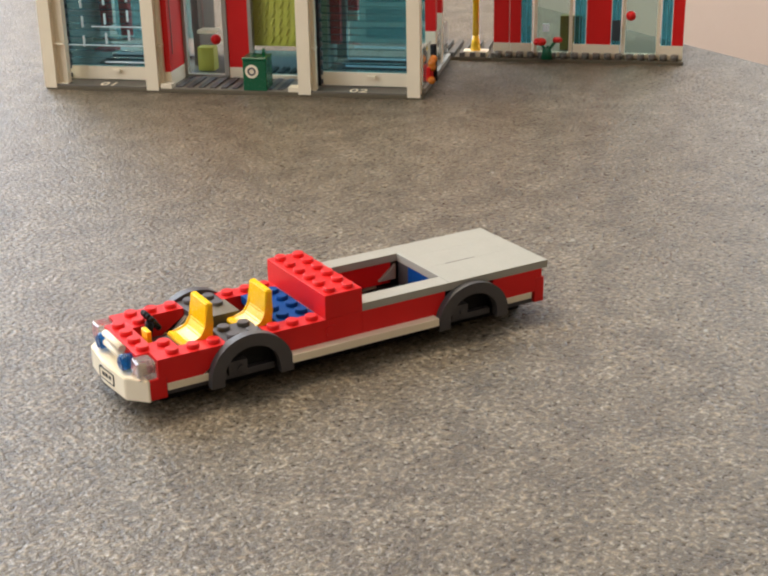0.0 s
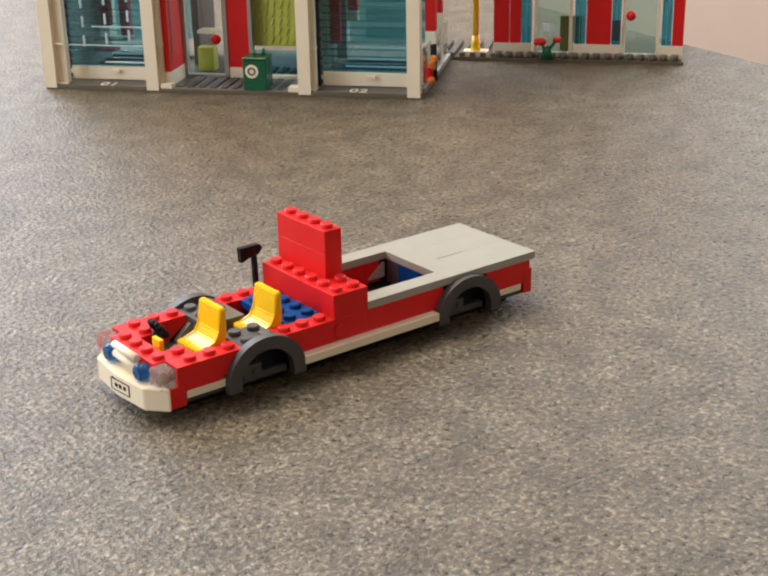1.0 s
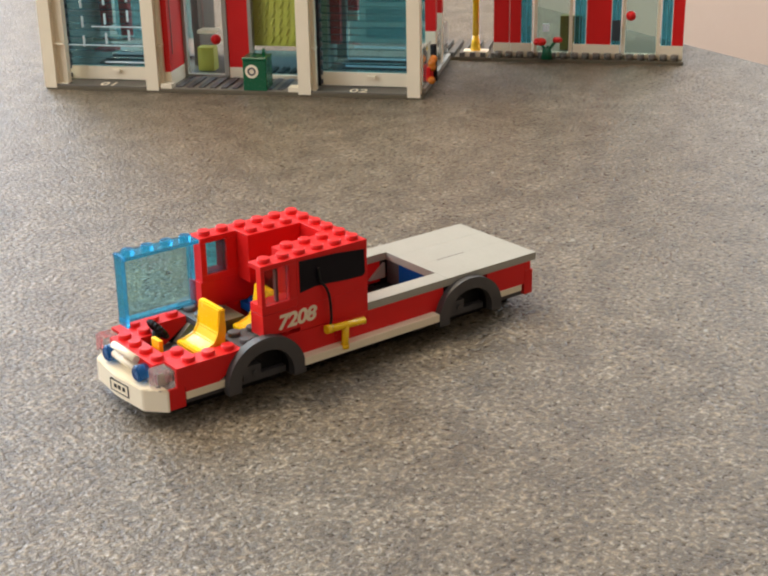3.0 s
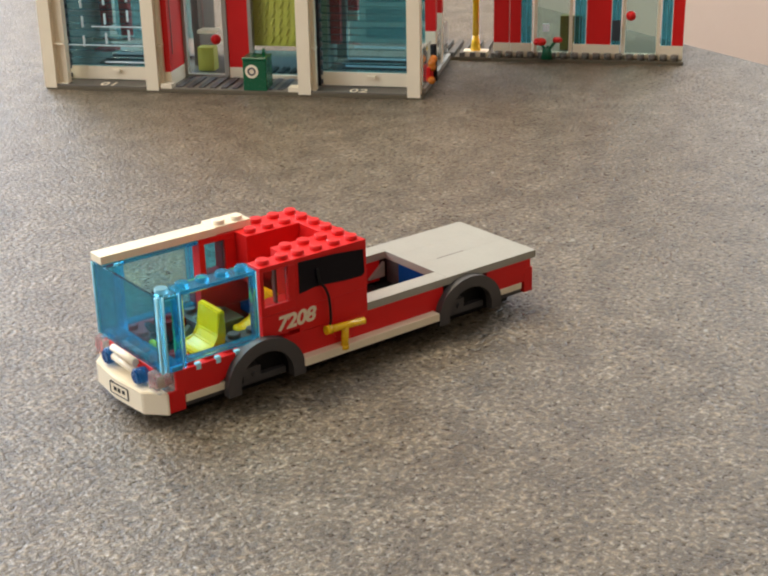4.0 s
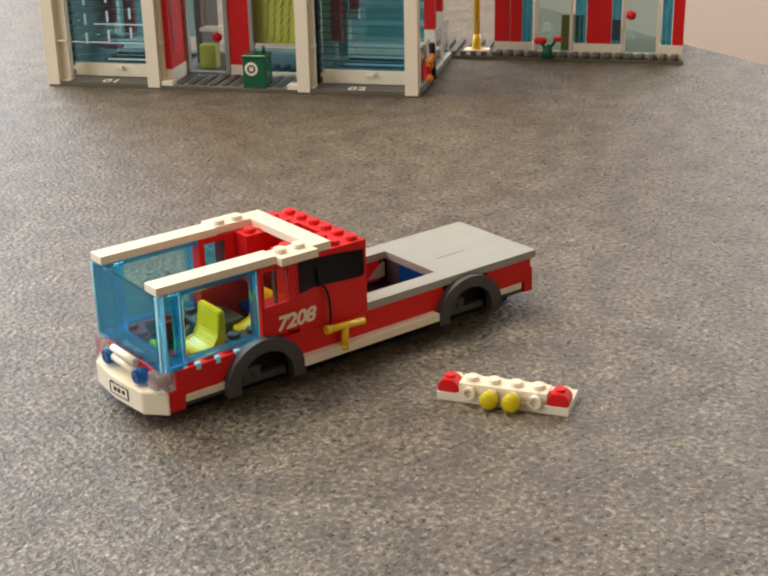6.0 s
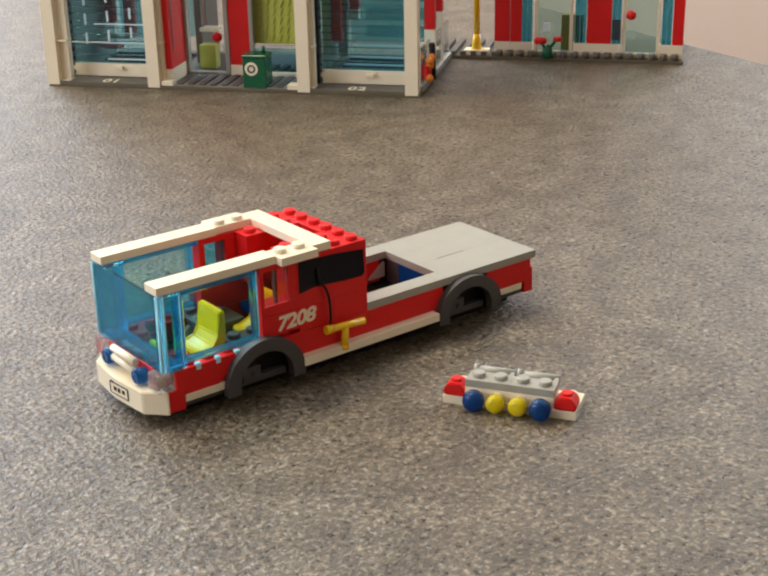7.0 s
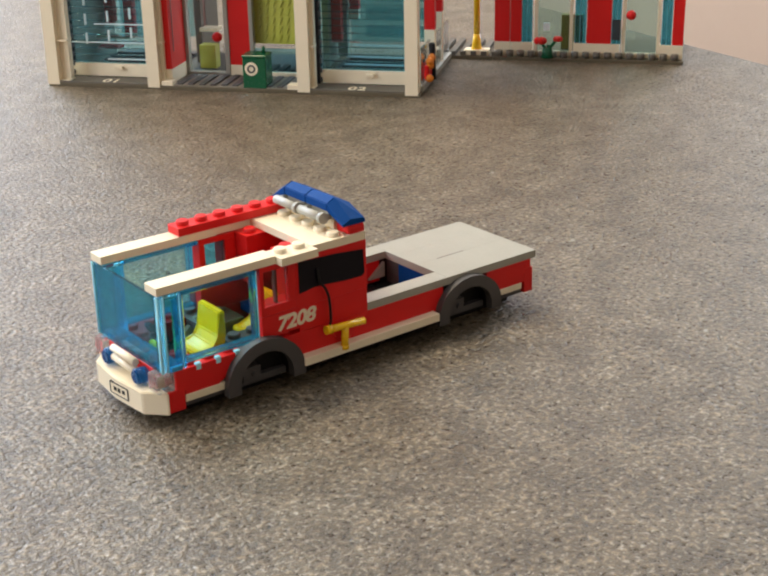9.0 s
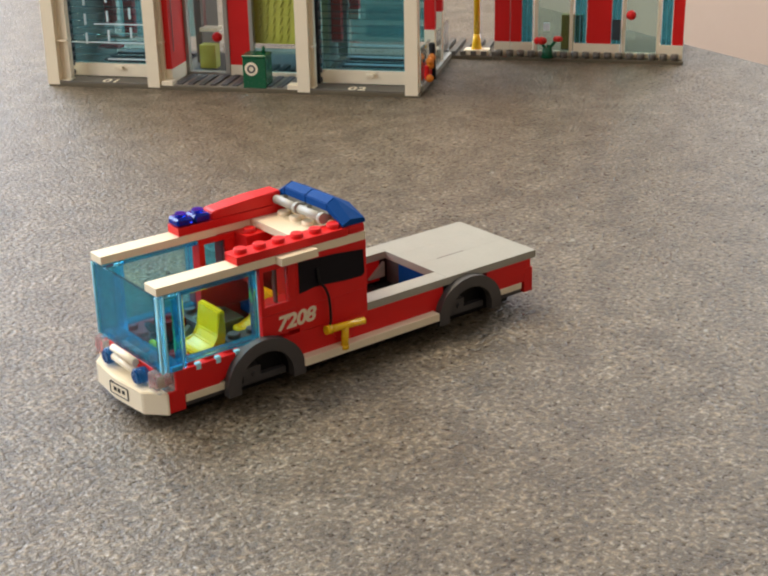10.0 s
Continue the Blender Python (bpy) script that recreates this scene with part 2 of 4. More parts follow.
def table():
    root = tagged(new("table"), "large table with a speckled grey laminate top", "table")
    bm = bmesh.new()
    a = radians(-10.5)
    # the far edge runs beside the toy station
    out = [(0.69, 1.05), (-1.0, 1.05), (-1.0, -1.15), (0.69, -1.15)]
    turned = []
    for x, y in out:
        dy = y - 0.2475
        turned.append((0.6389 + (x - 0.69) * math.cos(a) - dy * math.sin(a), 0.2593 + (x - 0.69) * math.sin(a) + dy * math.cos(a)))
    prism(bm, turned, "z", -0.03, 0.0)
    part("tabletop", bm, TABLE, root)
    for x, y, size in CHIPS:
        r = 0.6 * size
        bm = bmesh.new()
        prism(bm, [((x + r * (1 + 0.5 * math.sin(5 * k + x)) * math.cos(k * 0.9)) * S, (y + r * (1 + 0.5 * math.cos(3 * k + y)) * math.sin(k * 0.9)) * S) for k in range(7)], "z", -0.0001, 0.00005)
        part("pale_chip", bm, LGREY, root)
    for x, y in ((-0.75, -0.75), (-0.75, 0.85), (0.25, -0.7), (0.45, 0.9)):
        bm = bmesh.new()
        rod(bm, (x, y, -0.74), (x, y, -0.03), 0.025)
        part("leg", bm, BLACK, root)
    return root


table()


# ---- the truck ----
truck = tagged(new("toy_fire_truck"), "red toy fire truck of plastic bricks without wheels", "toy truck")
TR = truck

part("chassis_plate", bricks((1.3, 22.5, 0.25, 5.75, 0.3, 1.1), studs=False), DGREY, TR)
for x0, x1 in ((1.9, 7.6), (8.2, 16.4), (17.0, 22.0)):
    part("underframe", bricks((x0, x1, 1, 5, -1.19, 0.3), studs=False), BLACK, TR)
part("cab_floor", bricks((2.0, 12, 1, 5, 1.1, 2.2), studs=False), DGREY, TR)
part("tail_floor", bricks((12, 22.4, 1, 5, 1.1, 1.8), studs=False), BLACK, TR)


def bumper():
    bm = bmesh.new()
    out = [(1.12, 0.0), (0.32, 0.85), (0.12, 3.0), (0.32, 5.15), (1.12, 6.0), (1.17, 6.0), (1.17, 0.0)]
    prism(bm, [(x * S, y * S) for x, y in out], "z", 0.1 * P, 2.8 * P)
    bmesh.ops.bevel(bm, geom=bm.edges[:], offset=0.0004, segments=2, affect="EDGES")
    b = part("bumper", bm, WHITE, TR, "ivory white angled bumper")
    tilt = math.atan2(0.2, 2.15)

    def bar(name, y0, y1, z0, z1, out_, mat, par):
        bm = bmesh.new()
        cbox(bm, -out_ * S, 0.1 * S, y0 * S, y1 * S, z0 * P, z1 * P, 0.00004)
        bmesh.ops.rotate(bm, verts=bm.verts, cent=(0, 0, 0), matrix=Matrix.Rotation(tilt, 3, "Z"))
        bmesh.ops.translate(bm, verts=bm.verts, vec=(0.155 * S, 2.65 * S, 0))
        return part(name, bm, mat, par)
    pl = bar("number_plate", -0.7, 0.7, 0.8, 2.15, 0.02, WHITE, b)
    for q in ((-0.72, 0.72, 2.09, 2.18), (-0.72, 0.72, 0.77, 0.86), (-0.72, -0.67, 0.77, 2.18), (0.67, 0.72, 0.77, 2.18), (-0.45, -0.25, 1.3, 1.75), (-0.1, 0.1, 1.25, 1.75), (0.2, 0.42, 1.25, 1.7)):
        bar("plate_bar", *q, 0.04, BLACK, pl)
    return b


bumper()
for y in (0, 5):
    bm = bmesh.new()
    cbox(bm, 0.72 * S, 1.56 * S, (y + 0.03) * S, (y + 0.97) * S, 2.75 * P, 4.95 * P, 0.0006)
    h = part("headlight", bm, TLAMP, TR, "clear square headlight")
    bm = bmesh.new()
    rod(bm, (1.25 * S, (y + 0.5) * S, 3.8 * P), (1.5 * S, (y + 0.5) * S, 3.8 * P), 0.0014)
    part("headlight_pin", bm, PINK, h)
for y in (1.6, 4.4):
    bm = bmesh.new()
    rod(bm, (0.42 * S, y * S, 3.85 * P), (1.1 * S, y * S, 3.85 * P), 0.0030, 20)
    bmesh.ops.bevel(bm, geom=[e for e in bm.edges if abs(e.verts[0].co.x - e.verts[1].co.x) < 1e-6], offset=0.0007, segments=2, affect="EDGES")
    part("signal_lamp", bm, TDBLUE, TR, "dark blue clear round lamp")
for z in (4.0, 5.1):
    bm = bmesh.new()
    rod(bm, (0.72 * S, 1.95 * S, z * P), (0.72 * S, 4.05 * S, z * P), 0.0014, 14)
    part("grille_bar", bm, WHITE, TR, "ivory white bar")
part("grille_back", bricks((0.9, 1.5, 1, 5, 2.8, 4), studs=False), WHITE, TR)
part("front_plate", bricks((1, 2, 1, 5, 4, 5)), RED, TR)
for y in (0, 5):
    part("front_brick", bricks((1.18, 1.97, y, y + 1, 0.3, 2.74), studs=False), RED, TR)
part("bumper_mount", bricks((1.18, 2.0, 1, 5, 0.4, 2.75), studs=False), DGREY, TR)
for y in (0, 5):
    bm = bmesh.new()
    prism(bm, grid([(1.6, 2.76), (1.98, 2.76), (1.98, 2), (3.7, 2), (4.98, 4.1), (4.98, 5), (1.6, 5)]), "y", y * S, (y + 1) * S)
    for i in range(3):
        stud(bm, 2.5 + i, y + 0.5, 5)
    part("hood_brick", bm, RED, TR)
part("hood_plate", bricks((2, 3, 1, 2, 4, 5)), RED, TR)
part("hood_plate", bricks((2, 3, 4, 5, 4, 5)), RED, TR)
bm = bmesh.new()
prism(bm, grid([(4.2, 2.3), (5.2, 2.3), (5.2, 4.6)]), "y", 4.7 * S, 4.98 * S)
part("grey_slope", bm, LGREY, TR)
for y in (0, 5):
    part("side_stripe", bricks((2.0, 4.15, y - 0.02, y + 1.02, 1.1, 2), studs=False), WHITE, TR, "ivory white stripe")


def arch(xc, y0, y1, ro=0.0165, ri=0.0113):
    tall = 0.93 if xc < 10 else 0.87
    bm = bmesh.new()
    zc, n = 0.0036, 28
    ring = []
    for r in (ro, ri):
        row = []
        for i in range(n + 1):
            a = math.pi * (1 - i / n)
            row.append((xc * S + r * math.cos(a), zc + r * tall * math.sin(a)))
        ring.append([(row[0][0], 0.0009)] + row + [(row[-1][0], 0.0009)])
    prism(bm, ring[0] + ring[1][::-1], "y", y0 * S, y1 * S)
    return bm


for xc in (6.0, 18.2):
    for near in (True, False):
        edge, sgn = (0.0, 1) if near else (6.0, -1)
        w = part("wheel_arch", arch(xc, -0.4, 0.05) if near else arch(xc, 5.95, 6.4), DGREY, TR, "dark grey round wheel arch")
        # black lining and back panel put the arch's deep shade into colour
        ya, yb = sorted((edge + 0.05 * sgn, edge + 0.75 * sgn))
        part("arch_lining", arch(xc, ya, yb, 0.0126, 0.0112), BLACK, w)
        bm = bmesh.new()
        ya, yb = sorted((edge + 0.55 * sgn, edge + 0.75 * sgn))
        cbox(bm, (xc - 1.5) * S, (xc + 1.5) * S, ya * S, yb * S, 0.4 * P, 4.2 * P)
        part("well_shade_panel", bm, BLACK, w)
        bm = bmesh.new()
        ya, yb = sorted((edge + 0.1 * sgn, edge + 0.56 * sgn))
        cbox(bm, (xc - 1.0) * S, (xc - 0.05) * S, ya * S, yb * S, 0.8 * P, 2.5 * P)
        rod(bm, ((xc - 0.4) * S, (edge + 0.5 * sgn) * S, 1.6 * P), ((xc - 0.4) * S, (edge - 0.02 * sgn) * S, 1.6 * P), 0.0012)
        part("axle_holder", bm, DGREY, w)
part("arch_top_plate", bricks((5, 7, 0.06, 2, 4.2, 5)), DGREY, TR, "dark grey studded plate")
part("arch_top_plate", bricks((5, 7, 4, 5.94, 4.2, 5)), DGREY, TR, "dark grey studded plate")
part("engine_block", bricks((5.2, 7.1, 3.2, 4.9, 2.2, 5.1), studs=False), OLIVE, TR, "olive grey block behind the seat")


def seat(x, y):
    bm = bmesh.new()
    prof = [(-1.15, 4.2), (-1.15, 4.9), (-0.7, 4.75), (-0.2, 5.2), (0.04, 6.2), (0.12, 9.1), (0.45, 9.1), (0.42, 6.6), (0.35, 4.2)]
    prism(bm, [((x + a) * S, b * P) for a, b in prof], "y", (y + 0.08) * S, (y + 1.92) * S)
    bmesh.ops.bevel(bm, geom=bm.edges[:], offset=0.0005, segments=2, affect="EDGES")
    return part("seat", bm, YELLOW, TR, "yellow moulded seat")


seat(4.4, 1)
seat(7.4, 1)
part("seat_stand", bricks((3.02, 4.6, 1.05, 3.0, 2.2, 4.2), studs=False), DGREY, TR)
part("seat_stand", bricks((7.05, 7.6, 1.05, 3.0, 2.2, 4.2), studs=False), DGREY, TR)
part("yellow_plate", bricks((2.08, 2.3, 2.35, 3.05, 4.0, 5.9), studs=False), YELLOW, TR)


def steering():
    bm = bmesh.new()
    rod(bm, (2.5 * S, 3.9 * S, 2.3 * P), (2.85 * S, 3.9 * S, 5.4 * P), 0.0017)
    w = part("steering_column", bm, BLACK, TR)
    bm = bmesh.new()
    c, ax = Vector((2.9 * S, 3.9 * S, 5.6 * P)), Vector((0.85, 0.05, 0.6)).normalized()
    q = ax.to_track_quat("Z", "Y")
    pts = [c + q @ Vector((0.0042 * math.cos(a), 0.0042 * math.sin(a), 0)) for a in np.linspace(0, 2 * math.pi, 17)]
    for p0, p1 in zip(pts, pts[1:]):
        rod(bm, p0, p1, 0.001, 8)
    rod(bm, c - ax * 0.0005, c + ax * 0.0008, 0.0016, 10)
    part("steering_wheel", bm, BLACK, w)


steering()
for y in (0, 5):
    bm = bmesh.new()
    prism(bm, grid([(7.02, 4.1), (8.3, 2), (10, 2), (10, 5), (7.02, 5)]), "y", y * S, (y + 1) * S)
    for i in range(3):
        stud(bm, 7.5 + i, y + 0.5, 5)
    part("side_brick", bm, RED, TR)
part("bench_plate", bricks((8, 10, 1, 5, 4, 5)), BLUE, TR, "blue studded plate")
part("cross_brick", bricks((10, 12, 0, 6, 5, 8)), RED, TR, "red two by six brick across the truck")
part("lower_brick", bricks((10, 12, 0, 6, 2, 5), studs=False), RED, TR)
for y0, y1, side in ((0, 0.85, -1), (5.15, 6, 1)):
    part("side_panel", bricks((12, 16.7, y0, y1, 2, 5), studs=False), RED, TR)
    part("tail_panel", bricks((19.6, 22.24, y0, y1, 2, 5), (22.24, 22.66, y0, y1, 3.82, 5), studs=False), RED, TR)
    ys = (-0.5, 0.5) if side < 0 else (5.5, 6.5)
    part("running_board", bricks((8, 12, *ys, 1.2, 2.2), studs=False), WHITE, TR, "long ivory white running board")
    part("running_board", bricks((12, 16.05, *ys, 1.2, 2.2), studs=False), WHITE, TR, "long ivory white running board")
    part("tail_stripe", bricks((20.1, 22.05, y0 - 0.02, y1 + 0.02, 1.2, 2.05), studs=False), WHITE, TR)
    part("tail_post", bricks((22.25, 22.82, y0, y1, 0.5, 3.8), studs=False), RED, TR)
    for x in (10.3,):
        bm = bmesh.new()
        rod(bm, (x * S, (y0 if side < 0 else y1) * S, 3.5 * P), (x * S, (y0 - 0.1 if side < 0 else y1 + 0.1) * S, 3.5 * P), 0.0024, 18)
        part("side_stud", bm, RED, TR)
part("tail_wall", bricks((22.4, 22.7, 0.9, 5.1, 1.2, 5), studs=False), RED, TR)
for y0, y1 in ((0, 1), (5, 6)):
    part("bed_rim", bricks((12, 17, y0, y1, 5, 6), studs=False), LGREY, TR, "smooth light grey rim plate")
for y0, y1 in ((0, 2.37), (2.37, 4.2), (4.2, 6)):
    bm = bmesh.new()
    cbox(bm, 17 * S, 23.02 * S, y0 * S, y1 * S - 0.00001, 5 * P, 6 * P, 0.00005)
    part("bed_tile", bm, LGREY, TR, "smooth light grey load bed tile")
bm = bmesh.new()
cbox(bm, 18.3 * S, 20.1 * S, 2.35 * S, 2.40 * S, 5.9 * P, 6.01 * P, 0.00001)
part("bed_joint", bm, DGREY, TR)
part("well_wall", bricks((17.05, 17.4, 1.2, 4.0, 1.8, 5), studs=False), BLUE, TR, "blue wall of the open well")
part("well_post", bricks((17.05, 17.4, 4.0, 5.0, 1.8, 5), studs=False), DGREY, TR)
bm = bmesh.new()
prism(bm, grid([(15.9, 2.6), (16.9, 2.6), (16.9, 4.6)]), "y", 4.95 * S, 5.14 * S)
part("well_slope", bm, LGREY, TR)


# ---- pieces that are put on, one after another ----
piece("red_brick", bricks((11, 12, 2, 6, 8, 11)), RED, (11.5, 4, 8), 0.5, "red one by four brick on the cab's back wall", "brick")
piece("red_brick", bricks((11, 12, 2, 6, 11, 14)), RED, (11.5, 4, 11), 0.75, "red one by four brick on the cab's back wall", "brick")


def black_tool():
    bm = bmesh.new()
    rod(bm, (9.7 * S, 6.15 * S, 3.0 * P), (9.6 * S, 6.15 * S, 10.0 * P), 0.0013)
    prism(bm, [(x * S, z * P) for x, z in ((8.8, 8.5), (8.75, 10.4), (9.9, 10.4), (10.05, 9.9), (9.85, 9.2), (9.4, 9.0))], "y", 6.0 * S, 6.3 * S)
    return bm


piece("black_axe", black_tool(), BLACK, (9.65, 6.15, 3), 1.0, "black plastic toy axe held upright on the truck's side", "toy tool")
piece("red_brick", bricks((5.9, 9.9, 5, 6, 5.05, 8.5)), RED, (8, 5.5, 5.05), 1.25, "red one by four brick on the cab's far wall", "brick")


def number_wall():
    ob = piece("numbered_wall_brick", bricks((6.1, 8.1, 0, 1, 5.5, 8.1), (8.1, 10, 0, 1, 5.05, 8)), RED, (7.5, 0.5, 5.05), 1.5, "red wall brick with a printed white number", "brick")
    cu = bpy.data.curves.new("number", "FONT")
    cu.body, cu.size, cu.shear, cu.extrude, cu.space_character = "7208", 0.0116, 0.2, 0.00006, 0.95
    cu.offset = 0.00040
    tmp = new("number_curve", cu)
    bpy.context.view_layer.update()
    me = bpy.data.meshes.new_from_object(tmp.evaluated_get(bpy.context.evaluated_depsgraph_get()))
    bpy.data.objects.remove(tmp)
    me.materials.clear()
    me.materials.append(WHITE)
    t = new("printed_number", me)
    t.parent = ob
    t.matrix_basis = pose(6.87 * S - 7.5 * S, -0.502 * S, 5.95 * P - 5.05 * P, 90, -1.0, 0) @ Matrix.Diagonal((0.75, 0.66, 1, 1))
    return ob


number_wall()


def window_block():
    ob = piece("window_brick", bricks((8, 12, 0, 2, 8, 14)), RED, (10, 1, 8), 1.75, "red cab brick with a smoked black side window", "brick")
    bm = bmesh.new()
    prism(bm, [((x - 10) * S, (z - 8) * P) for x, z in ((8.15, 9.7), (8.55, 9.85), (8.95, 10.0), (9.6, 9.95), (10.8, 9.7), (11.7, 9.65), (11.85, 10.0), (11.8, 12.9), (10.2, 13.3), (8.15, 13.5))], "y", -1.03 * S, -0.9 * S)
    part("side_window", bm, SMOKE, ob)
    return ob


window_block()


def string(name, places, r, label):
    bm = bmesh.new()
    pts = [Vector((x * S, y * S, z * P)) for x, y, z in places]
    fine = []
    for i in range(len(pts) - 1):
        p0, p1, p2, p3 = pts[max(i - 1, 0)], pts[i], pts[i + 1], pts[min(i + 2, len(pts) - 1)]
        for k in range(5):
            u = k / 5
            fine.append(0.5 * (2 * p1 + (p2 - p0) * u + (2 * p0 - 5 * p1 + 4 * p2 - p3) * u ** 2 + (3 * p1 - p0 - 3 * p2 + p3) * u ** 3))
    fine.append(pts[-1])
    rings = []
    for i, p in enumerate(fine):
        along = (fine[min(i + 1, len(fine) - 1)] - fine[max(i - 1, 0)]).normalized()
        side = along.cross(Vector((0, 1, 0))).normalized()
        up = side.cross(along)
        rings.append([bm.verts.new(p + r * (math.cos(a) * side + math.sin(a) * up)) for a in np.linspace(0, 2 * math.pi, 9)[:-1]])
    for a, c in zip(rings, rings[1:]):
        for k in range(8):
            bm.faces.new((a[k], a[(k + 1) % 8], c[(k + 1) % 8], c[k])).smooth = True
    bm.faces.new(rings[0])
    bm.faces.new(rings[-1][::-1])
    return tagged(new(name, mesh_of(name, bm, BLACK)), label, "hose")


HOSE = string("fire_hose", ((0, 0, 0), (0.02, -0.1, -1.6), (0.24, -0.16, -2.3), (0.42, -0.2, -3.5), (0.46, -0.25, -5.3), (0.4, -0.3, -6.8), (0.15, -0.4, -7.4)), 0.00052, "thin black fire hose hanging on the truck's side")
HOSE_END = string("fire_hose", ((0, 0, 0), (0.02, 0, -1.5), (-0.02, 0, -3.2), (0, 0, -4.6)), 0.00052, "free end of the thin black fire hose")


def nozzle():
    bm = bmesh.new()
    rod(bm, (-1.1 * S, 0, 0), (1.1 * S, 0, 0), 0.0014, 14)
    rod(bm, (-1.1 * S, 0, 0), (-0.8 * S, 0, 0), 0.0017, 14)
    rod(bm, (0, 0, 0), (0.0, 0, -2.9 * P), 0.0014, 14)
    rod(bm, (0, 0, -2.4 * P), (0.0, 0, -2.9 * P), 0.0016, 14)
    return tagged(new("hose_nozzle", mesh_of("hose_nozzle", bm, YELLOW)), "yellow hose nozzle clipped to the truck's side", "nozzle")


NOZZLE = nozzle()
piece("red_brick", bricks((8, 11, 4, 6, 8.05, 14)), RED, (9.5, 5, 8), 2.25, "red two by four cab brick of double height", "brick")


def window_panel():
    bm = bmesh.new()
    for b in ((6, 8, 5, 6, 8.5, 9.3), (6, 6.3, 5, 6, 9.3, 13.3), (7.4, 8, 5, 6, 9.3, 13.3)):
        brick(bm, *b, studs=False)
    brick(bm, 6, 8, 5, 6, 13.3, 14)
    ob = piece("window_panel", bm, RED, (7, 5.5, 8.5), 2.5, "red wall panel with a small clear window", "panel")
    bm = bmesh.new()
    cbox(bm, -0.75 * S, 0.45 * S, -0.36 * S, -0.26 * S, 0.7 * P, 5.05 * P)
    part("pane", bm, TBLUE, ob)


window_panel()


# ---- glazing, put on while the truck stands ----
def near_window():
    bm = bmesh.new()
    for b in ((6.1, 8, 0, 1, 8.15, 9.2), (7.6, 8, 0, 0.4, 9.2, 13.4), (6.1, 6.3, 0, 0.4, 9.2, 13.4)):
        brick(bm, *b, studs=False)
    brick(bm, 6.1, 8, 0, 1, 13.4, 14)
    ob = piece("window_panel", bm, RED, (7, 0.5, 8.15), 2.75, "red wall panel with a small clear window", "panel")
    bm = bmesh.new()
    cbox(bm, -0.7 * S, 0.55 * S, -0.4 * S, -0.3 * S, 1.0 * P, 5.2 * P)
    part("pane", bm, TSMOKE, ob).visible_shadow = False
    bm = bmesh.new()
    cbox(bm, 0.0, 0.12 * S, -0.28 * S, -0.05 * S, 1.06 * P, 5.2 * P)
    part("mullion", bm, PINK, ob)


near_window()


def side_glass(y0, y1, t):
    bm = bmesh.new()
    yo = y0 if y0 < 3 else y1
    d = 1 if y0 < 3 else -1
    ya, yb = sorted((yo, yo + 0.14 * d))
    for x0, x1 in ((2.0, 2.2), (5.75, 5.95)):
        yc, yd = sorted((yo, yo + (0.5 if x0 > 5 else 0.8) * d))
        cbox(bm, x0 * S, x1 * S, yc * S, yd * S, 5.1 * P, 13.9 * P, 0.0004)
    yc, yd = sorted((yo, yo + 0.55 * d))
    cbox(bm, 2.0 * S, 5.95 * S, yc * S, yd * S, 5.6 * P, 5.9 * P)
    cbox(bm, 2.0 * S, 5.95 * S, y0 * S, y1 * S, 13.5 * P, 13.95 * P)
    for i in range(4):
        stud(bm, 2.5 + i, (y0 + y1) / 2, 13.95)
    ob = piece("side_window", bm, TEDGE, (4, (y0 + y1) / 2, 5.05), t, "clear light blue cab side window with studs on top", "window")
    bm = bmesh.new()
    mid = (y0 + y1) / 2
    cbox(bm, -1.8 * S, 1.75 * S, (ya + 0.01 - mid) * S, (yb - 0.01 - mid) * S, 0.86 * P, 8.44 * P)
    part("pane", bm, TPANE, ob).visible_shadow = False
    ob.visible_shadow = False
    if d > 0:
        # clear tabs, their sparkle put into solid bright cyan
        for i in range(3):
            bm = bmesh.new()
            cbox(bm, (-1.4 + i) * S, (-1.12 + i) * S, -0.52 * S, -0.3 * S, -0.65 * P, 0.2 * P, 0.0003)
            part("tab", bm, CYAN, ob)
        # thin bright rods imitate highlights along the upright edges
        for x in (-1.96, 1.92):
            bm = bmesh.new()
            rod(bm, (x * S, -0.5 * S, 0.1 * P), (x * S, -0.5 * S, 8.8 * P), 0.00022, 8)
            part("light_edge_strip", bm, CYAN, ob)


side_glass(5, 6, 3.0)


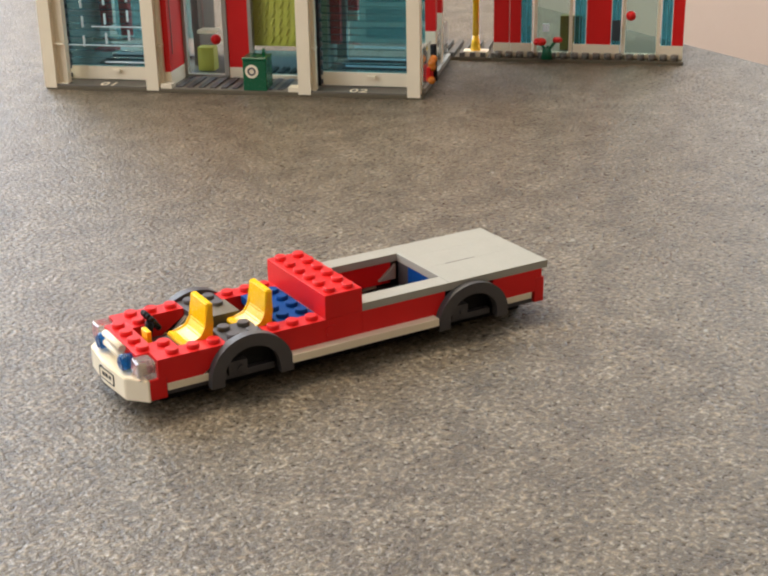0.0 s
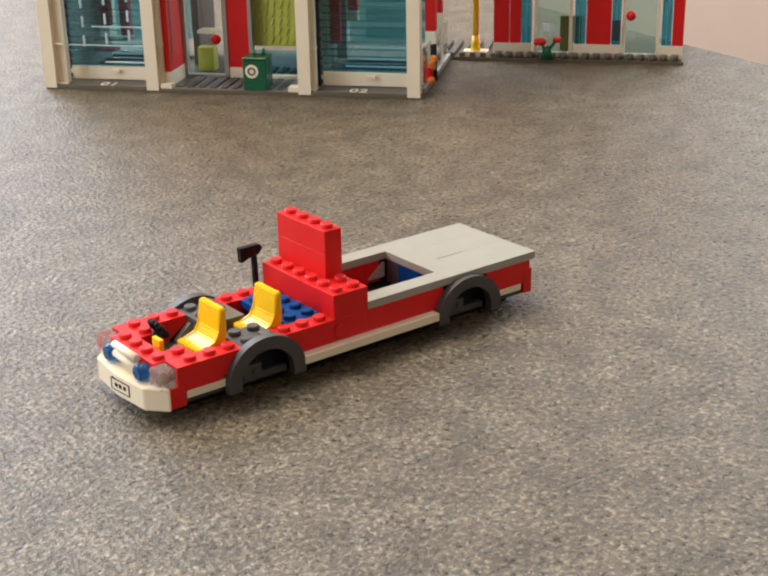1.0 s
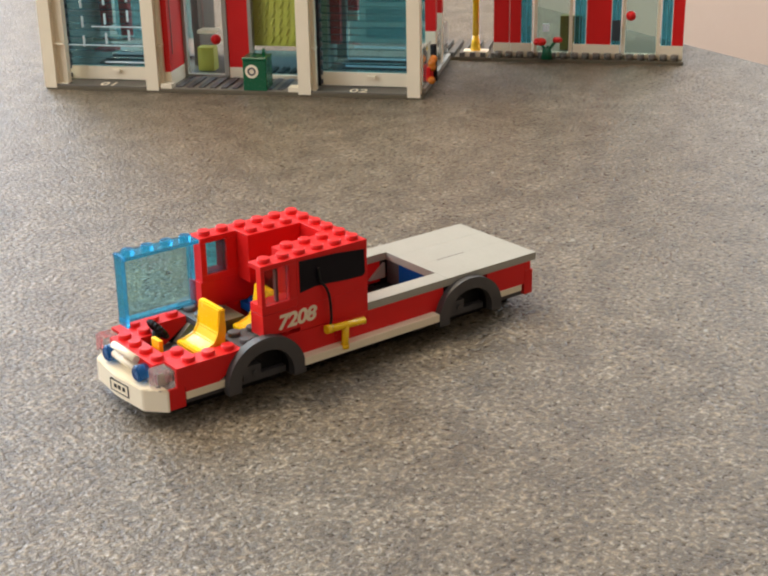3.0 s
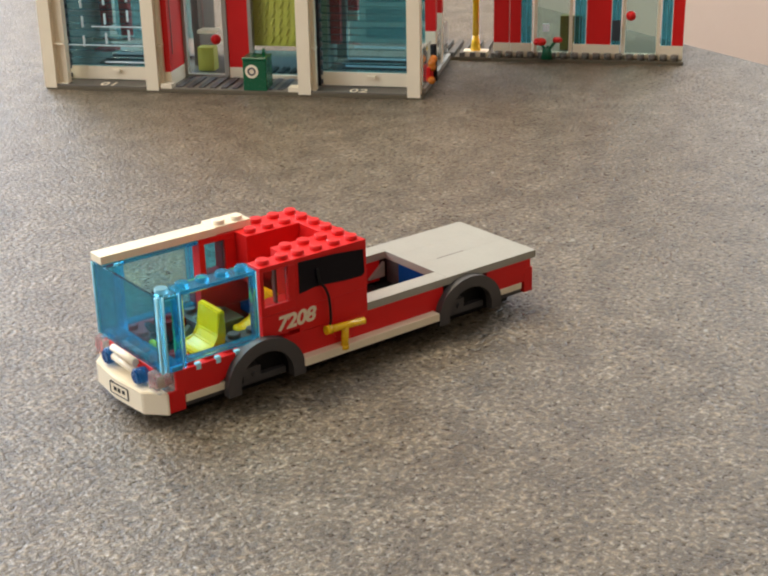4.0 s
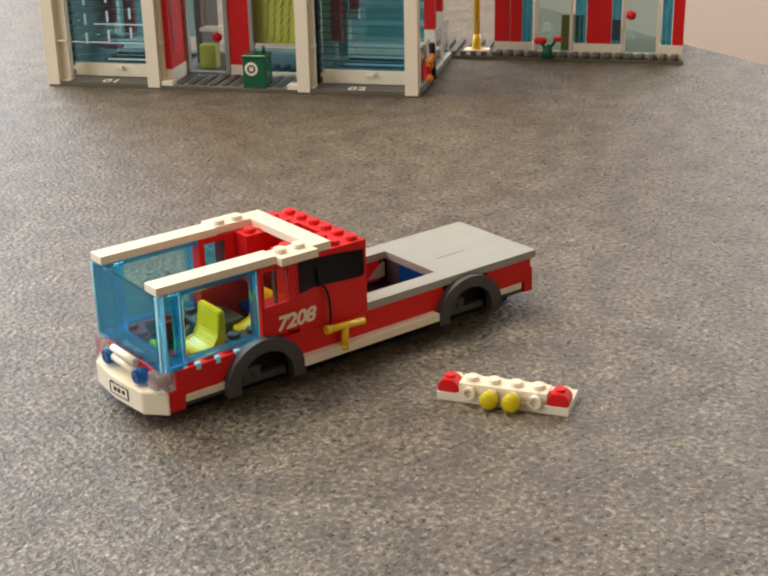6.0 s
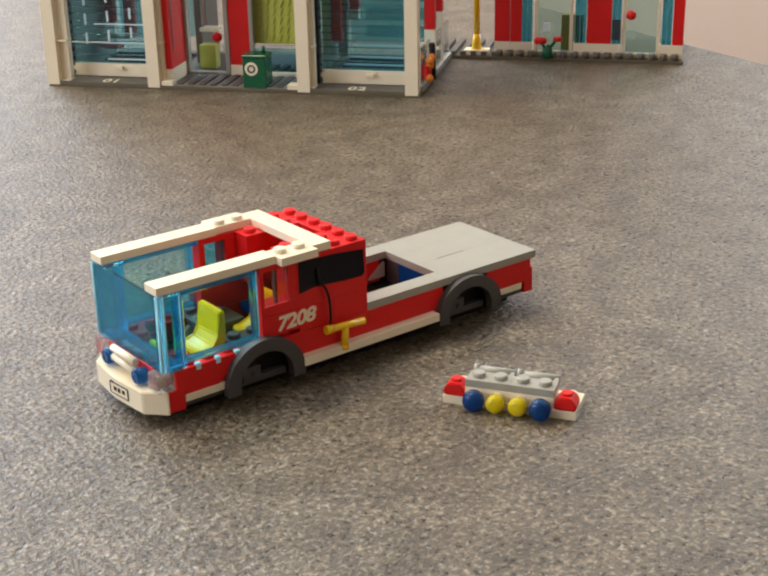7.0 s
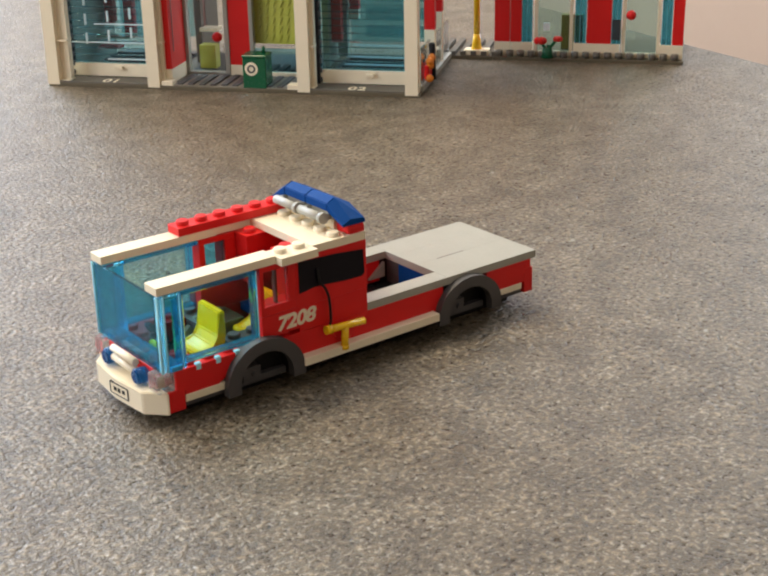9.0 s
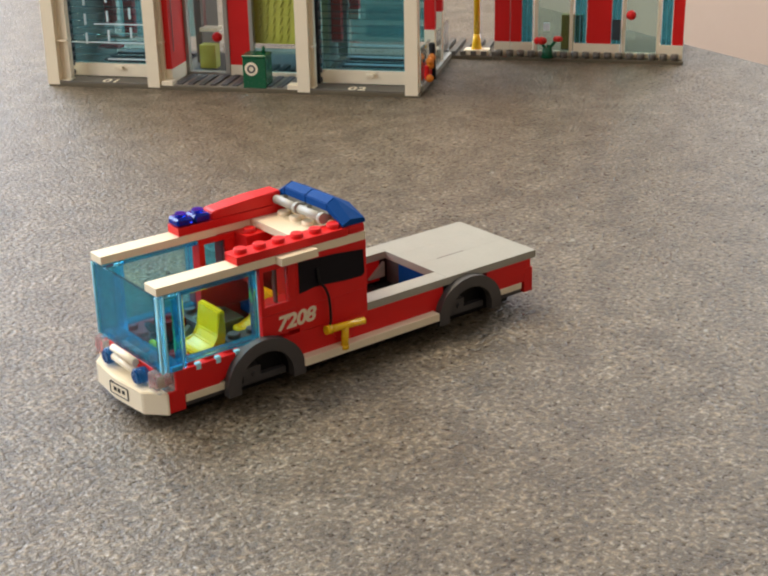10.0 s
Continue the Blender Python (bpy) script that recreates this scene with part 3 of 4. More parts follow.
def windscreen():
    bm = bmesh.new()
    x0 = 1.0
    cbox(bm, x0 * S, (x0 + 0.14) * S, 0.36 * S, 5.64 * S, 5.05 * P, 13.9 * P)
    ob = piece("windscreen", bm, TBLUE, (1.5, 3, 5.05), 3.25, "clear light blue windscreen of the cab", "windscreen")
    ob.visible_shadow = False
    for y in (-2.97, 2.82):
        bm = bmesh.new()
        cbox(bm, -0.23 * S, 0.48 * S, y * S, (y + 0.15) * S, 0.0, 8.3 * P)
        part("side_wing", bm, TBLUE, ob).visible_shadow = False
    for y in (-2.5, 2.5):
        bm = bmesh.new()
        cbox(bm, -0.23 * S, 0.48 * S, (y - 0.47) * S, (y + 0.45) * S, 8.35 * P, 8.85 * P)
        block = part("stud_block", bm, TBLUE, ob)
        block.visible_shadow = False
        bm = bmesh.new()
        stud(bm, 0, y, 8.87)
        # pale plastic imitates the stud's shine
        part("stud", bm, TSHINE, block)
    for y in (-2.95, 2.65):
        bm = bmesh.new()
        cbox(bm, -0.5 * S, -0.24 * S, y * S, (y + 0.3) * S, 0.0, 8.85 * P, 0.0006)
        # near post paler than the far one, its highlight put into the plastic
        part("corner_post", bm, TSHINE if y < 0 else TEDGE, ob).visible_shadow = False
    # bright rods stand for corner highlights
    for x, y in ((-0.49, -2.96), (-0.49, 2.96), (-0.22, -2.98)):
        bm = bmesh.new()
        rod(bm, (x * S, y * S, 0.1 * P), (x * S, y * S, 8.8 * P), 0.0004, 8)
        part("light_edge_strip", bm, CYAN, ob)
    bm = bmesh.new()
    cbox(bm, -0.1 * S, 0.48 * S, -3.0 * S, -2.8 * S, -0.05 * P, 0.55 * P, 0.0002)
    part("tab", bm, DCYAN, ob)
    bm = bmesh.new()
    cbox(bm, -0.34 * S, 0.48 * S, -2.62 * S, 2.62 * S, 0.2 * P, 0.7 * P)
    part("bottom_edge", bm, TEDGE, ob).visible_shadow = False


windscreen()
side_glass(0, 1, 3.5)
piece("white_roof_beam", bricks((1, 7, 5, 6, 14.05, 15), studs=False), WHITE, (4, 5.5, 14), 3.75, "long smooth ivory white roof beam", "beam")
bm = bricks((7, 9, 5.15, 6.4, 14.0, 14.95), studs=False)
stud(bm, 7.45, 5.55, 14.95)
stud(bm, 8.45, 5.55, 14.95)
piece("white_plate", bm, WHITE, (8, 5.5, 14), 4.0, "small ivory white studded plate", "plate")
piece("white_plate", bricks((9, 10, 0, 6, 14.05, 15), studs=False), WHITE, (9.5, 3, 14), 4.25, "smooth ivory white plate across the cab roof", "plate")
bm = bricks((7, 9, -0.45, 0.85, 14.0, 14.95), studs=False)
stud(bm, 7.45, 0.33, 14.95)
stud(bm, 8.45, 0.33, 14.95)
piece("white_plate", bm, WHITE, (8, 0, 14), 4.5, "small ivory white studded plate", "plate")
piece("white_roof_beam", bricks((1, 7, 0, 1, 14.05, 15), studs=False), WHITE, (4, 0.5, 14), 4.75, "long smooth ivory white roof beam", "beam")


# ---- the light bar, built on the table and then set on the roof ----
BAR = []


def bar_piece(name, bm, material, arrive, label, category):
    ob = tagged(new(name, mesh_of(name, bm, material)), label, category, "light bar pieces")
    BAR.append((ob, arrive))
    return ob


bm = bmesh.new()
brick(bm, -3, 3, -0.83, 1.17, 0, 1)
bar_piece("white_plate", bm, WHITE, 5.0, "ivory white two by six studded plate", "plate")
bm = bmesh.new()
brick(bm, -2, 2, -0.75, 0.25, 1, 2.3)
for i in range(4):
    x = (-1.5 + i) * S
    ring = [(0.0024, -0.75), (0.0024, -1.0), (0.0015, -1.0), (0.0015, -0.85)]
    vs = [[bm.verts.new((x + r * math.cos(a), y * S, 1.3 * P + r * math.sin(a))) for a in np.linspace(0, 2 * math.pi, 16, endpoint=False)] for r, y in ring]
    for a, b in zip(vs, vs[1:]):
        for k in range(16):
            bm.faces.new((a[k], a[(k + 1) % 16], b[(k + 1) % 16], b[k]))
    bm.faces.new(vs[-1])
bar_piece("white_brick", bm, WHITE, 5.0, "ivory white one by four brick with side studs", "brick")


def red_cap(x):
    bm = bmesh.new()
    prism(bm, [((x + a) * S, z * P) for a, z in ((-0.48, 1.02), (0.48, 1.02), (0.48, 1.8), (0.25, 2.5), (-0.25, 2.5), (-0.48, 1.8))], "y", -0.81 * S, 0.11 * S)
    bmesh.ops.bevel(bm, geom=bm.edges[:], offset=0.0004, segments=2, affect="EDGES")
    rod(bm, (x * S, -0.35 * S, 2.4 * P), (x * S, -0.35 * S, 2.8 * P), 0.0019)
    return bm


bar_piece("red_lamp_cap", red_cap(2.5), RED, 5.25, "small red lamp cap on the white plate", "lamp cap")
bar_piece("red_lamp_cap", red_cap(-2.5), RED, 5.5, "small red lamp cap on the white plate", "lamp cap")
for x, mat, t, lab in ((-0.5, TYELLOW, 5.75, "clear yellow round lamp"), (0.5, TYELLOW, 6.0, "clear yellow round lamp"), (-1.5, TDBLUE, 6.25, "clear dark blue round lamp"), (1.5, TDBLUE, 6.5, "clear dark blue round lamp")):
    bm = bmesh.new()
    r = 0.0033 if mat is TYELLOW else 0.0038
    rod(bm, (x * S, -1.0 * S, 1.22 * P), (x * S, -1.3 * S, 1.22 * P), r, 20)
    dome(bm, (x * S, -1.3 * S, 1.22 * P), r, (1, 0.55, 1))
    bar_piece("round_lamp", bm, mat, t, lab, "lamp")


def handle_plate(x):
    bm = bmesh.new()
    brick(bm, x - 1, x + 1, -0.75, 0.25, 2.3, 3.2)
    rod(bm, ((x - 0.95) * S, 0.77 * S, 2.75 * P), ((x + 0.95) * S, 0.77 * S, 2.75 * P), 0.0017, 14)
    rod(bm, ((x - 0.98) * S, 0.77 * S, 2.75 * P), ((x - 0.75) * S, 0.77 * S, 2.75 * P), 0.0022, 14)
    for dx in (-0.85, 0.75):
        cbox(bm, (x + dx) * S, (x + dx + 0.2) * S, 0.2 * S, 0.75 * S, 2.35 * P, 3.1 * P)
    return bm


bar_piece("grey_handle_plate", handle_plate(1), LGREY, 6.75, "light grey studded plate with a handle rod", "plate")
bar_piece("grey_handle_plate", handle_plate(-1), LGREY, 7.0, "light grey studded plate with a handle rod", "plate")


# ---- roof pieces ----
def blue_slope(y0, y1, corner):
    """Blue slope brick across the light bar: flat front top, falling to the back."""
    bm = bmesh.new()
    prof = [(10.75, 17.25), (10.75, 18.2), (11.2, 18.75), (12.0, 17.8), (12.05, 17.25)]
    prism(bm, [(x * S, z * P) for x, z in prof], "y", (y0 + 0.01) * S, (y1 - 0.01) * S)
    if corner:
        side = y1 if corner > 0 else y0
        for v in bm.verts:
            if abs(v.co.y - side * S) < 0.0002:
                v.co.z -= 1.9 * P if v.co.z > 18.1 * P else 1.15 * P
        corners = [v.co.copy() for v in bm.verts]
        bm.free()
        bm = bmesh.new()
        bmesh.ops.convex_hull(bm, input=[bm.verts.new(c) for c in corners])
        bmesh.ops.dissolve_limit(bm, angle_limit=0.12, verts=bm.verts[:], edges=bm.edges[:])
    else:
        bmesh.ops.bevel(bm, geom=bm.edges[:], offset=0.0003, segments=2, affect="EDGES")
    return bm


piece("blue_slope", blue_slope(4.75, 5.95, 1), BLUE, (11.3, 5.3, 16), 8.0, "blue corner slope brick on the light bar", "slope brick")
piece("blue_slope", blue_slope(3, 4.75, 0), BLUE, (11.3, 4, 17.2), 8.25, "blue slope brick on top of the light bar", "slope brick")
piece("blue_slope", blue_slope(1.25, 3, 0), BLUE, (11.3, 2, 17.2), 8.5, "blue slope brick on top of the light bar", "slope brick")
piece("blue_slope", blue_slope(0.05, 1.25, -1), BLUE, (11.3, 0.6, 16), 8.75, "blue corner slope brick on the light bar", "slope brick")
piece("red_plate", bricks((5, 11, 5, 6, 15.02, 16)), RED, (8, 5.5, 15), 9.0, "red one by six studded plate on the roof", "plate")
piece("red_plate", bricks((5, 11, 0, 1, 15.02, 16)), RED, (8, 0.5, 15), 9.25, "red one by six studded plate on the roof", "plate")
bm = bmesh.new()
prism(bm, grid([(6.85, 16.02), (6.85, 16.9), (7.0, 17.05), (8.0, 17.3), (9.4, 17.55), (10.7, 17.65), (10.7, 16.02)]), "y", 5.03 * S, 5.97 * S)
bmesh.ops.bevel(bm, geom=bm.edges[:], offset=0.0004, segments=2, affect="EDGES")
piece("red_slope", bm, RED, (8.7, 5.5, 16), 9.5, "smooth red curved slope on the roof plate", "slope brick")
for x, t in ((6.35, 9.75), (5.45, 10.0)):
    bm = bmesh.new()
    cbox(bm, (x - 0.44) * S, (x + 0.44) * S, 5.03 * S, 5.97 * S, 16 * P, 17.05 * P, 0.0008)
    rod(bm, (x * S, 5.5 * S, 17.0 * P), (x * S, 5.5 * S, 17.4 * P), 0.0023)
    piece("blue_lamp", bm, TNAVY, (x, 5.5, 16), t, "clear dark blue roof lamp block", "lamp")


# ---- the toy fire station behind ----
station = tagged(new("toy_fire_station"), "red and white toy fire station of plastic bricks with glass doors", "toy building")
ST = station
BIG = 1.0190
ST.scale = (BIG, BIG, BIG)


def sb(name, x0, x1, y0, y1, z0, z1, mat, label="", parent=None):
    return part(name, bricks((x0, x1, y0, y1, z0, z1), studs=False), mat, parent or ST, label)


TOP = 34
sb("base_plate", -0.2, 33.1, 0, 15.1, 0, 0.8, OLIVE)
sb("base_plate", 31.4, 36.95, 15.6, 22.4, 0, 0.8, OLIVE)
sb("base_plate", 37.0, 54.3, 15.6, 25, 0, 0.8, OLIVE)
for k, u in enumerate((-0.2, 9.15, 22.6, 31.9)):
    col = sb("column", u - 0.1, u + 1.0, -0.03, 1.0, 0.35, TOP, WHITE)
    if k < 3:
        w = 0.85 if k < 1 else 0.3
        sb("column_rib", u + 1.0, u + 1.0 + w, 0.62, 1.3, 0.8, TOP, WHITE, "", col)
        sb("column_ledge", u + 1.0, u + 1.05 + w, 0.25, 1.32, 9.6, 10.1, WHITE, "", col)
        sb("column_ledge", u + 1.0, u + 1.05 + w, 0.25, 1.32, 0.8, 1.3, WHITE, "", col)
sb("column_foot", 10.3, 11.3, 0.05, 1.1, 0.8, 1.8, WHITE)
sb("column_foot", 21.6, 22.8, 0.05, 1.1, 0.8, 1.8, WHITE)
for u0, u1 in ((0.9, 9.1), (23.7, 31.9)):
    sb("drive_tile", u0 - 0.2, u1, 0.05, 2.2, 0.8, 1.1, STONE)
    g = tagged(sb("garage_door_rail", u0, u1, 2.3, 3.0, 1.2, 4.0, WHITE, "white bottom rail of the garage door"))
    sb("rail_knob", (u0 + u1) / 2 + 0.2, (u0 + u1) / 2 + 0.9, 1.95, 2.3, 2.9, 3.5, WHITE, "", g)
    for i in range(5):
        z = 4.05 + i * 6
        sb("garage_pane", u0, u1, 2.5, 2.7, z, z + 5.9, TGLASS, "clear grey blue garage door pane")
        for j in range(4):
            sb("pane_rib", u0 + 0.2, u1 - 0.2, 2.3, 2.5, z + 0.3 + 1.5 * j, z + 0.5 + 1.5 * j, TGLASS)
    if u0 < 5:
        # bright dashes and lines imitate highlights on the clear panes
        for j in range(3):
            uu = u0 + 1.7 + 2.1 * j
            for k in range(4):
                z = 8.3 + 0.7 * j + 4.2 * k
                sb("highlight_dash", uu, uu + 0.16, 2.28, 2.5, z, z + 2.4, PALE)
        for z, a, c in ((8.55, 0.3, 8.0), (12.6, 2.6, 8.0), (4.9, 3.6, 8.0)):
            sb("highlight_line", u0 + a, u0 + c, 2.26, 2.5, z, z + 0.22, PALE)
    else:
        # fewer, clearer strips imitate the second door's highlights
        for z, a, c in ((9.4, 3.2, 7.6), (6.9, 2.6, 7.9), (5.3, 2.4, 7.9)):
            sb("highlight_line", u0 + a, u0 + c, 2.26, 2.5, z, z + 0.2, TSHINE)
    sb("bay_floor", u0, u1, 3.1, 14.0, 0.8, 1.05, SLATE)
    sb("rear_shutter", u0 + 0.4, u1, 13.2, 13.5, 5.0, TOP, TGLASS, "clear teal rear shutter")
    rack = sb("door_track", u0 - 0.25, u0 + 0.25, 2.2, 3.0, 1, TOP, BLACK)
    for j in range(16):
        sb("track_tooth", u0 + 0.25, u0 + 0.42, 2.1, 2.5, 1.5 + 2 * j, 2.5 + 2 * j, DGREY, "", rack)
# white numbers before the garage doors
for body, u0 in (("01", 4.95), ("02", 27.1)):
    cu = bpy.data.curves.new("bay_number", "FONT")
    cu.body, cu.size, cu.extrude, cu.offset, cu.space_character = body, 0.0115, 0.00005, 0.00025, 1.1
    tmp = new("bay_number_curve", cu)
    bpy.context.view_layer.update()
    me = bpy.data.meshes.new_from_object(tmp.evaluated_get(bpy.context.evaluated_depsgraph_get()))
    bpy.data.objects.remove(tmp)
    me.materials.clear()
    me.materials.append(WHITE)
    ob = new("bay_number", me)
    ob.parent = ST
    ob.matrix_basis = pose((u0 - 0.35) * S, 0.2 * S, 1.1 * P + 0.00004) @ Matrix.Diagonal((1.05, 1.15, 1, 1))
# the middle part with a door and a window
sb("step_tile", 11.35, 21.6, 0.05, 4.5, 0.8, 1.0, RIBBED)
# thin dark grey bars stand in for the shadows across the step
for j in range(10):
    sb("step_shade_bar", 11.6 + j, 12.1 + j, 0.3, 4.2, 1.0, 1.3, DGREY)
sb("return_wall_foot", 10.15, 11.0, 1.0, 4.6, 0.8, 3.9, WHITE)
sb("return_wall", 10.2, 10.98, 1.0, 4.6, 3.9, TOP, RED)
sb("wall_edge", 10.98, 11.03, 1.6, 1.75, 7.5, TOP, PINK)
DV = 4.7
for u in (10.85, 14.65):
    sb("door_frame", u, u + 0.4, DV - 0.1, DV + 0.6, 0.8, TOP, LGREY)
sb("door_sill", 10.85, 15.0, DV - 0.1, DV + 0.6, 0.8, 1.5, LGREY)
door = sb("door_pane", 11.25, 14.65, DV + 0.2, DV + 0.32, 1.5, TOP, TCLEAR, "clear glass door with a red knob")
bm = bmesh.new()
dome(bm, (14.05 * S, (DV - 0.25) * S, 9.4 * P), 0.0036)
part("door_knob", bm, RED, door, "round red door knob")
sb("wall_foot", 15.05, 17.3, DV, DV + 1, 0.8, 3.2, WHITE)
sb("red_wall", 15.05, 16.95, DV + 0.02, DV + 0.98, 3.2, TOP, RED)
sb("window_post", 16.97, 17.3, DV - 0.1, DV + 0.6, 3.2, TOP, LGREY)
sb("window_sill", 17.3, 22.3, DV - 0.1, DV + 0.6, 0.8, 1.7, WHITE)
sb("window_pane", 17.3, 22.0, DV + 0.2, DV + 0.32, 1.7, 7.0, TGLASS)
sb("window_pane", 17.3, 22.0, DV + 0.2, DV + 0.32, 7.0, TOP, TCLEAR)
lime = sb("lattice_panel", 17.0, 22.2, 5.7, 6.0, 7.6, TOP, LIME, "yellow green panel with a diagonal lattice")
for i in range(7):
    for j in range(9):
        bm = bmesh.new()
        u, z = 17.2 + i * 0.66 + 0.06 * j, 8.2 + j * 1.9
        prism(bm, [(u * S, z * P), ((u + 0.22) * S, z * P), ((u + 0.5) * S, (z + 1.4) * P), ((u + 0.28) * S, (z + 1.4) * P)], "y", 5.55 * S, 5.72 * S)
        part("lattice_knob", bm, LIME, lime)
sb("inner_floor", 10.9, 22.2, 5.4, 13.8, 0.8, 1.0, SLATE)
for j in range(5):
    sb("floor_rib", 17.0 + j, 17.55 + j, 6.1, 8.4, 1.0, 1.6, BLACK)
# inside
for u, mat in ((10.2, STONE), (22.3, LGREY)):
    sb("inner_partition", u, u + 0.6, 9.5, 14.2, 0.8, TOP, mat)
sb("inner_side", 0.1, 0.7, 3.2, 13.0, 0.8, TOP, LGREY)
for u, v, z0, z1, mat in ((0.9, 10.5, 9.0, TOP, RED), (2.4, 11.5, 5.5, TOP, RED), (22.9, 10.5, 6.0, TOP, RED), (24.1, 12.5, 12.5, TOP, RED), (23.2, 11.6, 2.0, TOP, LGREY), (9.9, 10.2, 8.0, TOP, PINK)):
    sb("inner_post", u, u + 0.9, v, v + 0.8, z0, z1, mat)
sb("inner_bench", 0.9, 4.4, 8.2, 9.8, 6.6, 7.2, WHITE)
sb("inner_bench", 0.9, 3.0, 8.4, 9.6, 4.0, 4.6, RED)
sb("inner_locker", 24.0, 25.0, 12.4, 13.2, 10.2, 12.3, WHITE)
sb("inner_chair", 11.4, 12.9, 7.0, 8.2, 0.9, 6.2, LIME)
sb("inner_table", 10.7, 12.4, 9.2, 10.6, 8.2, 9.0, WHITE)
for i in range(6):
    sb("floor_rib", 24.2, 32.0, 4.0 + 1.6 * i, 4.6 + 1.6 * i, 0.8, 1.5, DGREY)
    sb("floor_rib", 1.2, 9.0, 4.0 + 1.6 * i, 4.6 + 1.6 * i, 0.8, 1.5, DGREY)
for z in (8.0, 12.0, 16.0, 20.0):
    sb("inner_slat", 26.5, 32.0, 9.0, 9.3, z, z + 2.6, TGLASS)
# the side wall beside the second garage
sb("side_wall_foot", 32.5, 33.2, 1.0, 15.0, 0.8, 1.9, LGREY)
sb("side_pane", 32.75, 32.95, 1.2, 14.8, 1.9, 9.5, TSMOKE)
for v, u, z in ((5.6, 33.3, 11.5), (11.0, 33.0, 13.0)):
    sb("side_pier", u - 0.9, u, v, v + 0.8, 1.9, z, WHITE)
    sb("side_panel", u - 0.9, u, v, v + 0.8, z, TOP, RED)
for ob in ST.children:
    if ob.name.split(".")[0] in ("garage_pane", "pane_rib", "window_pane", "door_pane", "side_pane", "inner_slat", "rear_shutter"):
        ob.visible_shadow = False
# the storeys above, over the doors: unseen, added to shade the table
for u0, u1, v0, v1 in ((-0.2, 32.9, 0.05, 1.0), (-0.2, 32.9, 14.0, 15.0), (-0.2, 0.8, 1.0, 14.0), (31.9, 32.9, 1.0, 14.0)):
    sb("unseen_upper_wall", u0, u1, v0, v1, TOP, 74, RED)
sb("unseen_roof_plate", -0.4, 33.1, -0.1, 15.1, 74, 75, LGREY)
sb("unseen_upper_wall", 37.0, 54.2, 16.3, 17.3, TOP - 6, 50, RED)
sb("unseen_roof_plate", 36.8, 54.3, 16.0, 25, 50, 51, LGREY)
# wing behind
for i in range(17):
    bm = bmesh.new()
    rod(bm, ((37.5 + i) * S, 15.97 * S, 0.8 * P), ((37.5 + i) * S, 15.97 * S, 2.1 * P), 0.0027, 14)
    part("base_stud", bm, STONE, ST)
for i in range(6):
    sb("floor_rib", 31.95 + i * 0.97, 32.45 + i * 0.97, 15.7, 22.0, 0.8, 1.8, STONE)


def sw(name, u0, u1, *rest):
    return sb(name, u0 + 0.9, u1 + 0.9, *rest)


WV = 16.3
for u0, u1, z1 in ((36.1, 37.6, 4.0), (37.7, 39.6, 4.0), (43.4, 47.6, 4.0), (51.2, 53.3, 4.0)):
    sw("wall_foot", u0, u1, WV, WV + 1, 0.8, z1, WHITE)
for u0, u1 in ((36.1, 37.5), (37.6, 38.6), (44.6, 46.8), (52.3, 53.3)):
    sw("red_wall", u0, u1, WV + 0.03, WV + 0.97, 4.0, TOP - 6, RED)
for u0, u1 in ((38.65, 39.6), (43.5, 44.55), (46.85, 47.7), (51.3, 52.25)):
    post = sw("blue_post", u0, u1, WV + 0.1, WV + 0.9, 4.0, TOP - 6, TTEAL, "clear teal blue post")
    # thin lighter teal strips along each post's edges and middle
    for e in (u0 + 0.9, u0 + 1.35, u1 + 0.83):
        sb("light_edge_strip", e, e + 0.07, WV + 0.02, WV + 0.1, 4.0, TOP - 6, TEAL, "", post)
for u0, u1 in ((39.8, 43.3), (47.8, 51.2)):
    sw("door_frame", u0, u0 + 0.3, WV + 0.2, WV + 0.8, 1.0, TOP - 6, WHITE)
    sw("door_frame", u1 - 0.3, u1, WV + 0.2, WV + 0.8, 1.0, TOP - 6, WHITE)
    sw("door_sill", u0, u1, WV + 0.2, WV + 0.8, 0.9, 1.9, WHITE)
    dp = sw("door_pane", u0 + 0.3, u1 - 0.3, WV + 0.4, WV + 0.55, 1.9, TOP - 6, TGREEN, "clear green-tinted glass door")
    bm = bmesh.new()
    dome(bm, ((u0 + 1.65) * S, (WV + 0.1) * S, 10.6 * P), 0.0036)
    if u0 > 45:
        part("door_knob", bm, RED, dp, "round red door knob")
    else:
        bm.free()
sw("door_clip", 40.6, 41.2, WV + 0.2, WV + 0.5, 6.6, 8.4, PALE)
# plain block for the dark blue shape on the post
sw("dark_blue_block", 46.9, 47.65, WV - 0.15, WV + 0.05, 5.0, 9.6, SLATE)
sw("inner_box", 42.0, 44.0, 19.5, 20.5, 1.0, 9.0, MOSS)
pf = sw("pole_foot", 33.3, 35.6, 15.9, 17.2, 0.8, 2.0, WHITE)
bm = bmesh.new()
rod(bm, (35.3 * S, 16.6 * S, 2.0 * P), (35.3 * S, 16.6 * S, 5.5 * P), 0.0040, 18, 0.0024)
rod(bm, (35.3 * S, 16.6 * S, 5.5 * P), (35.3 * S, 16.6 * S, TOP * P), 0.0024, 16)
part("slide_pole", bm, YELLOW, ST, "yellow slide pole on a white foot")


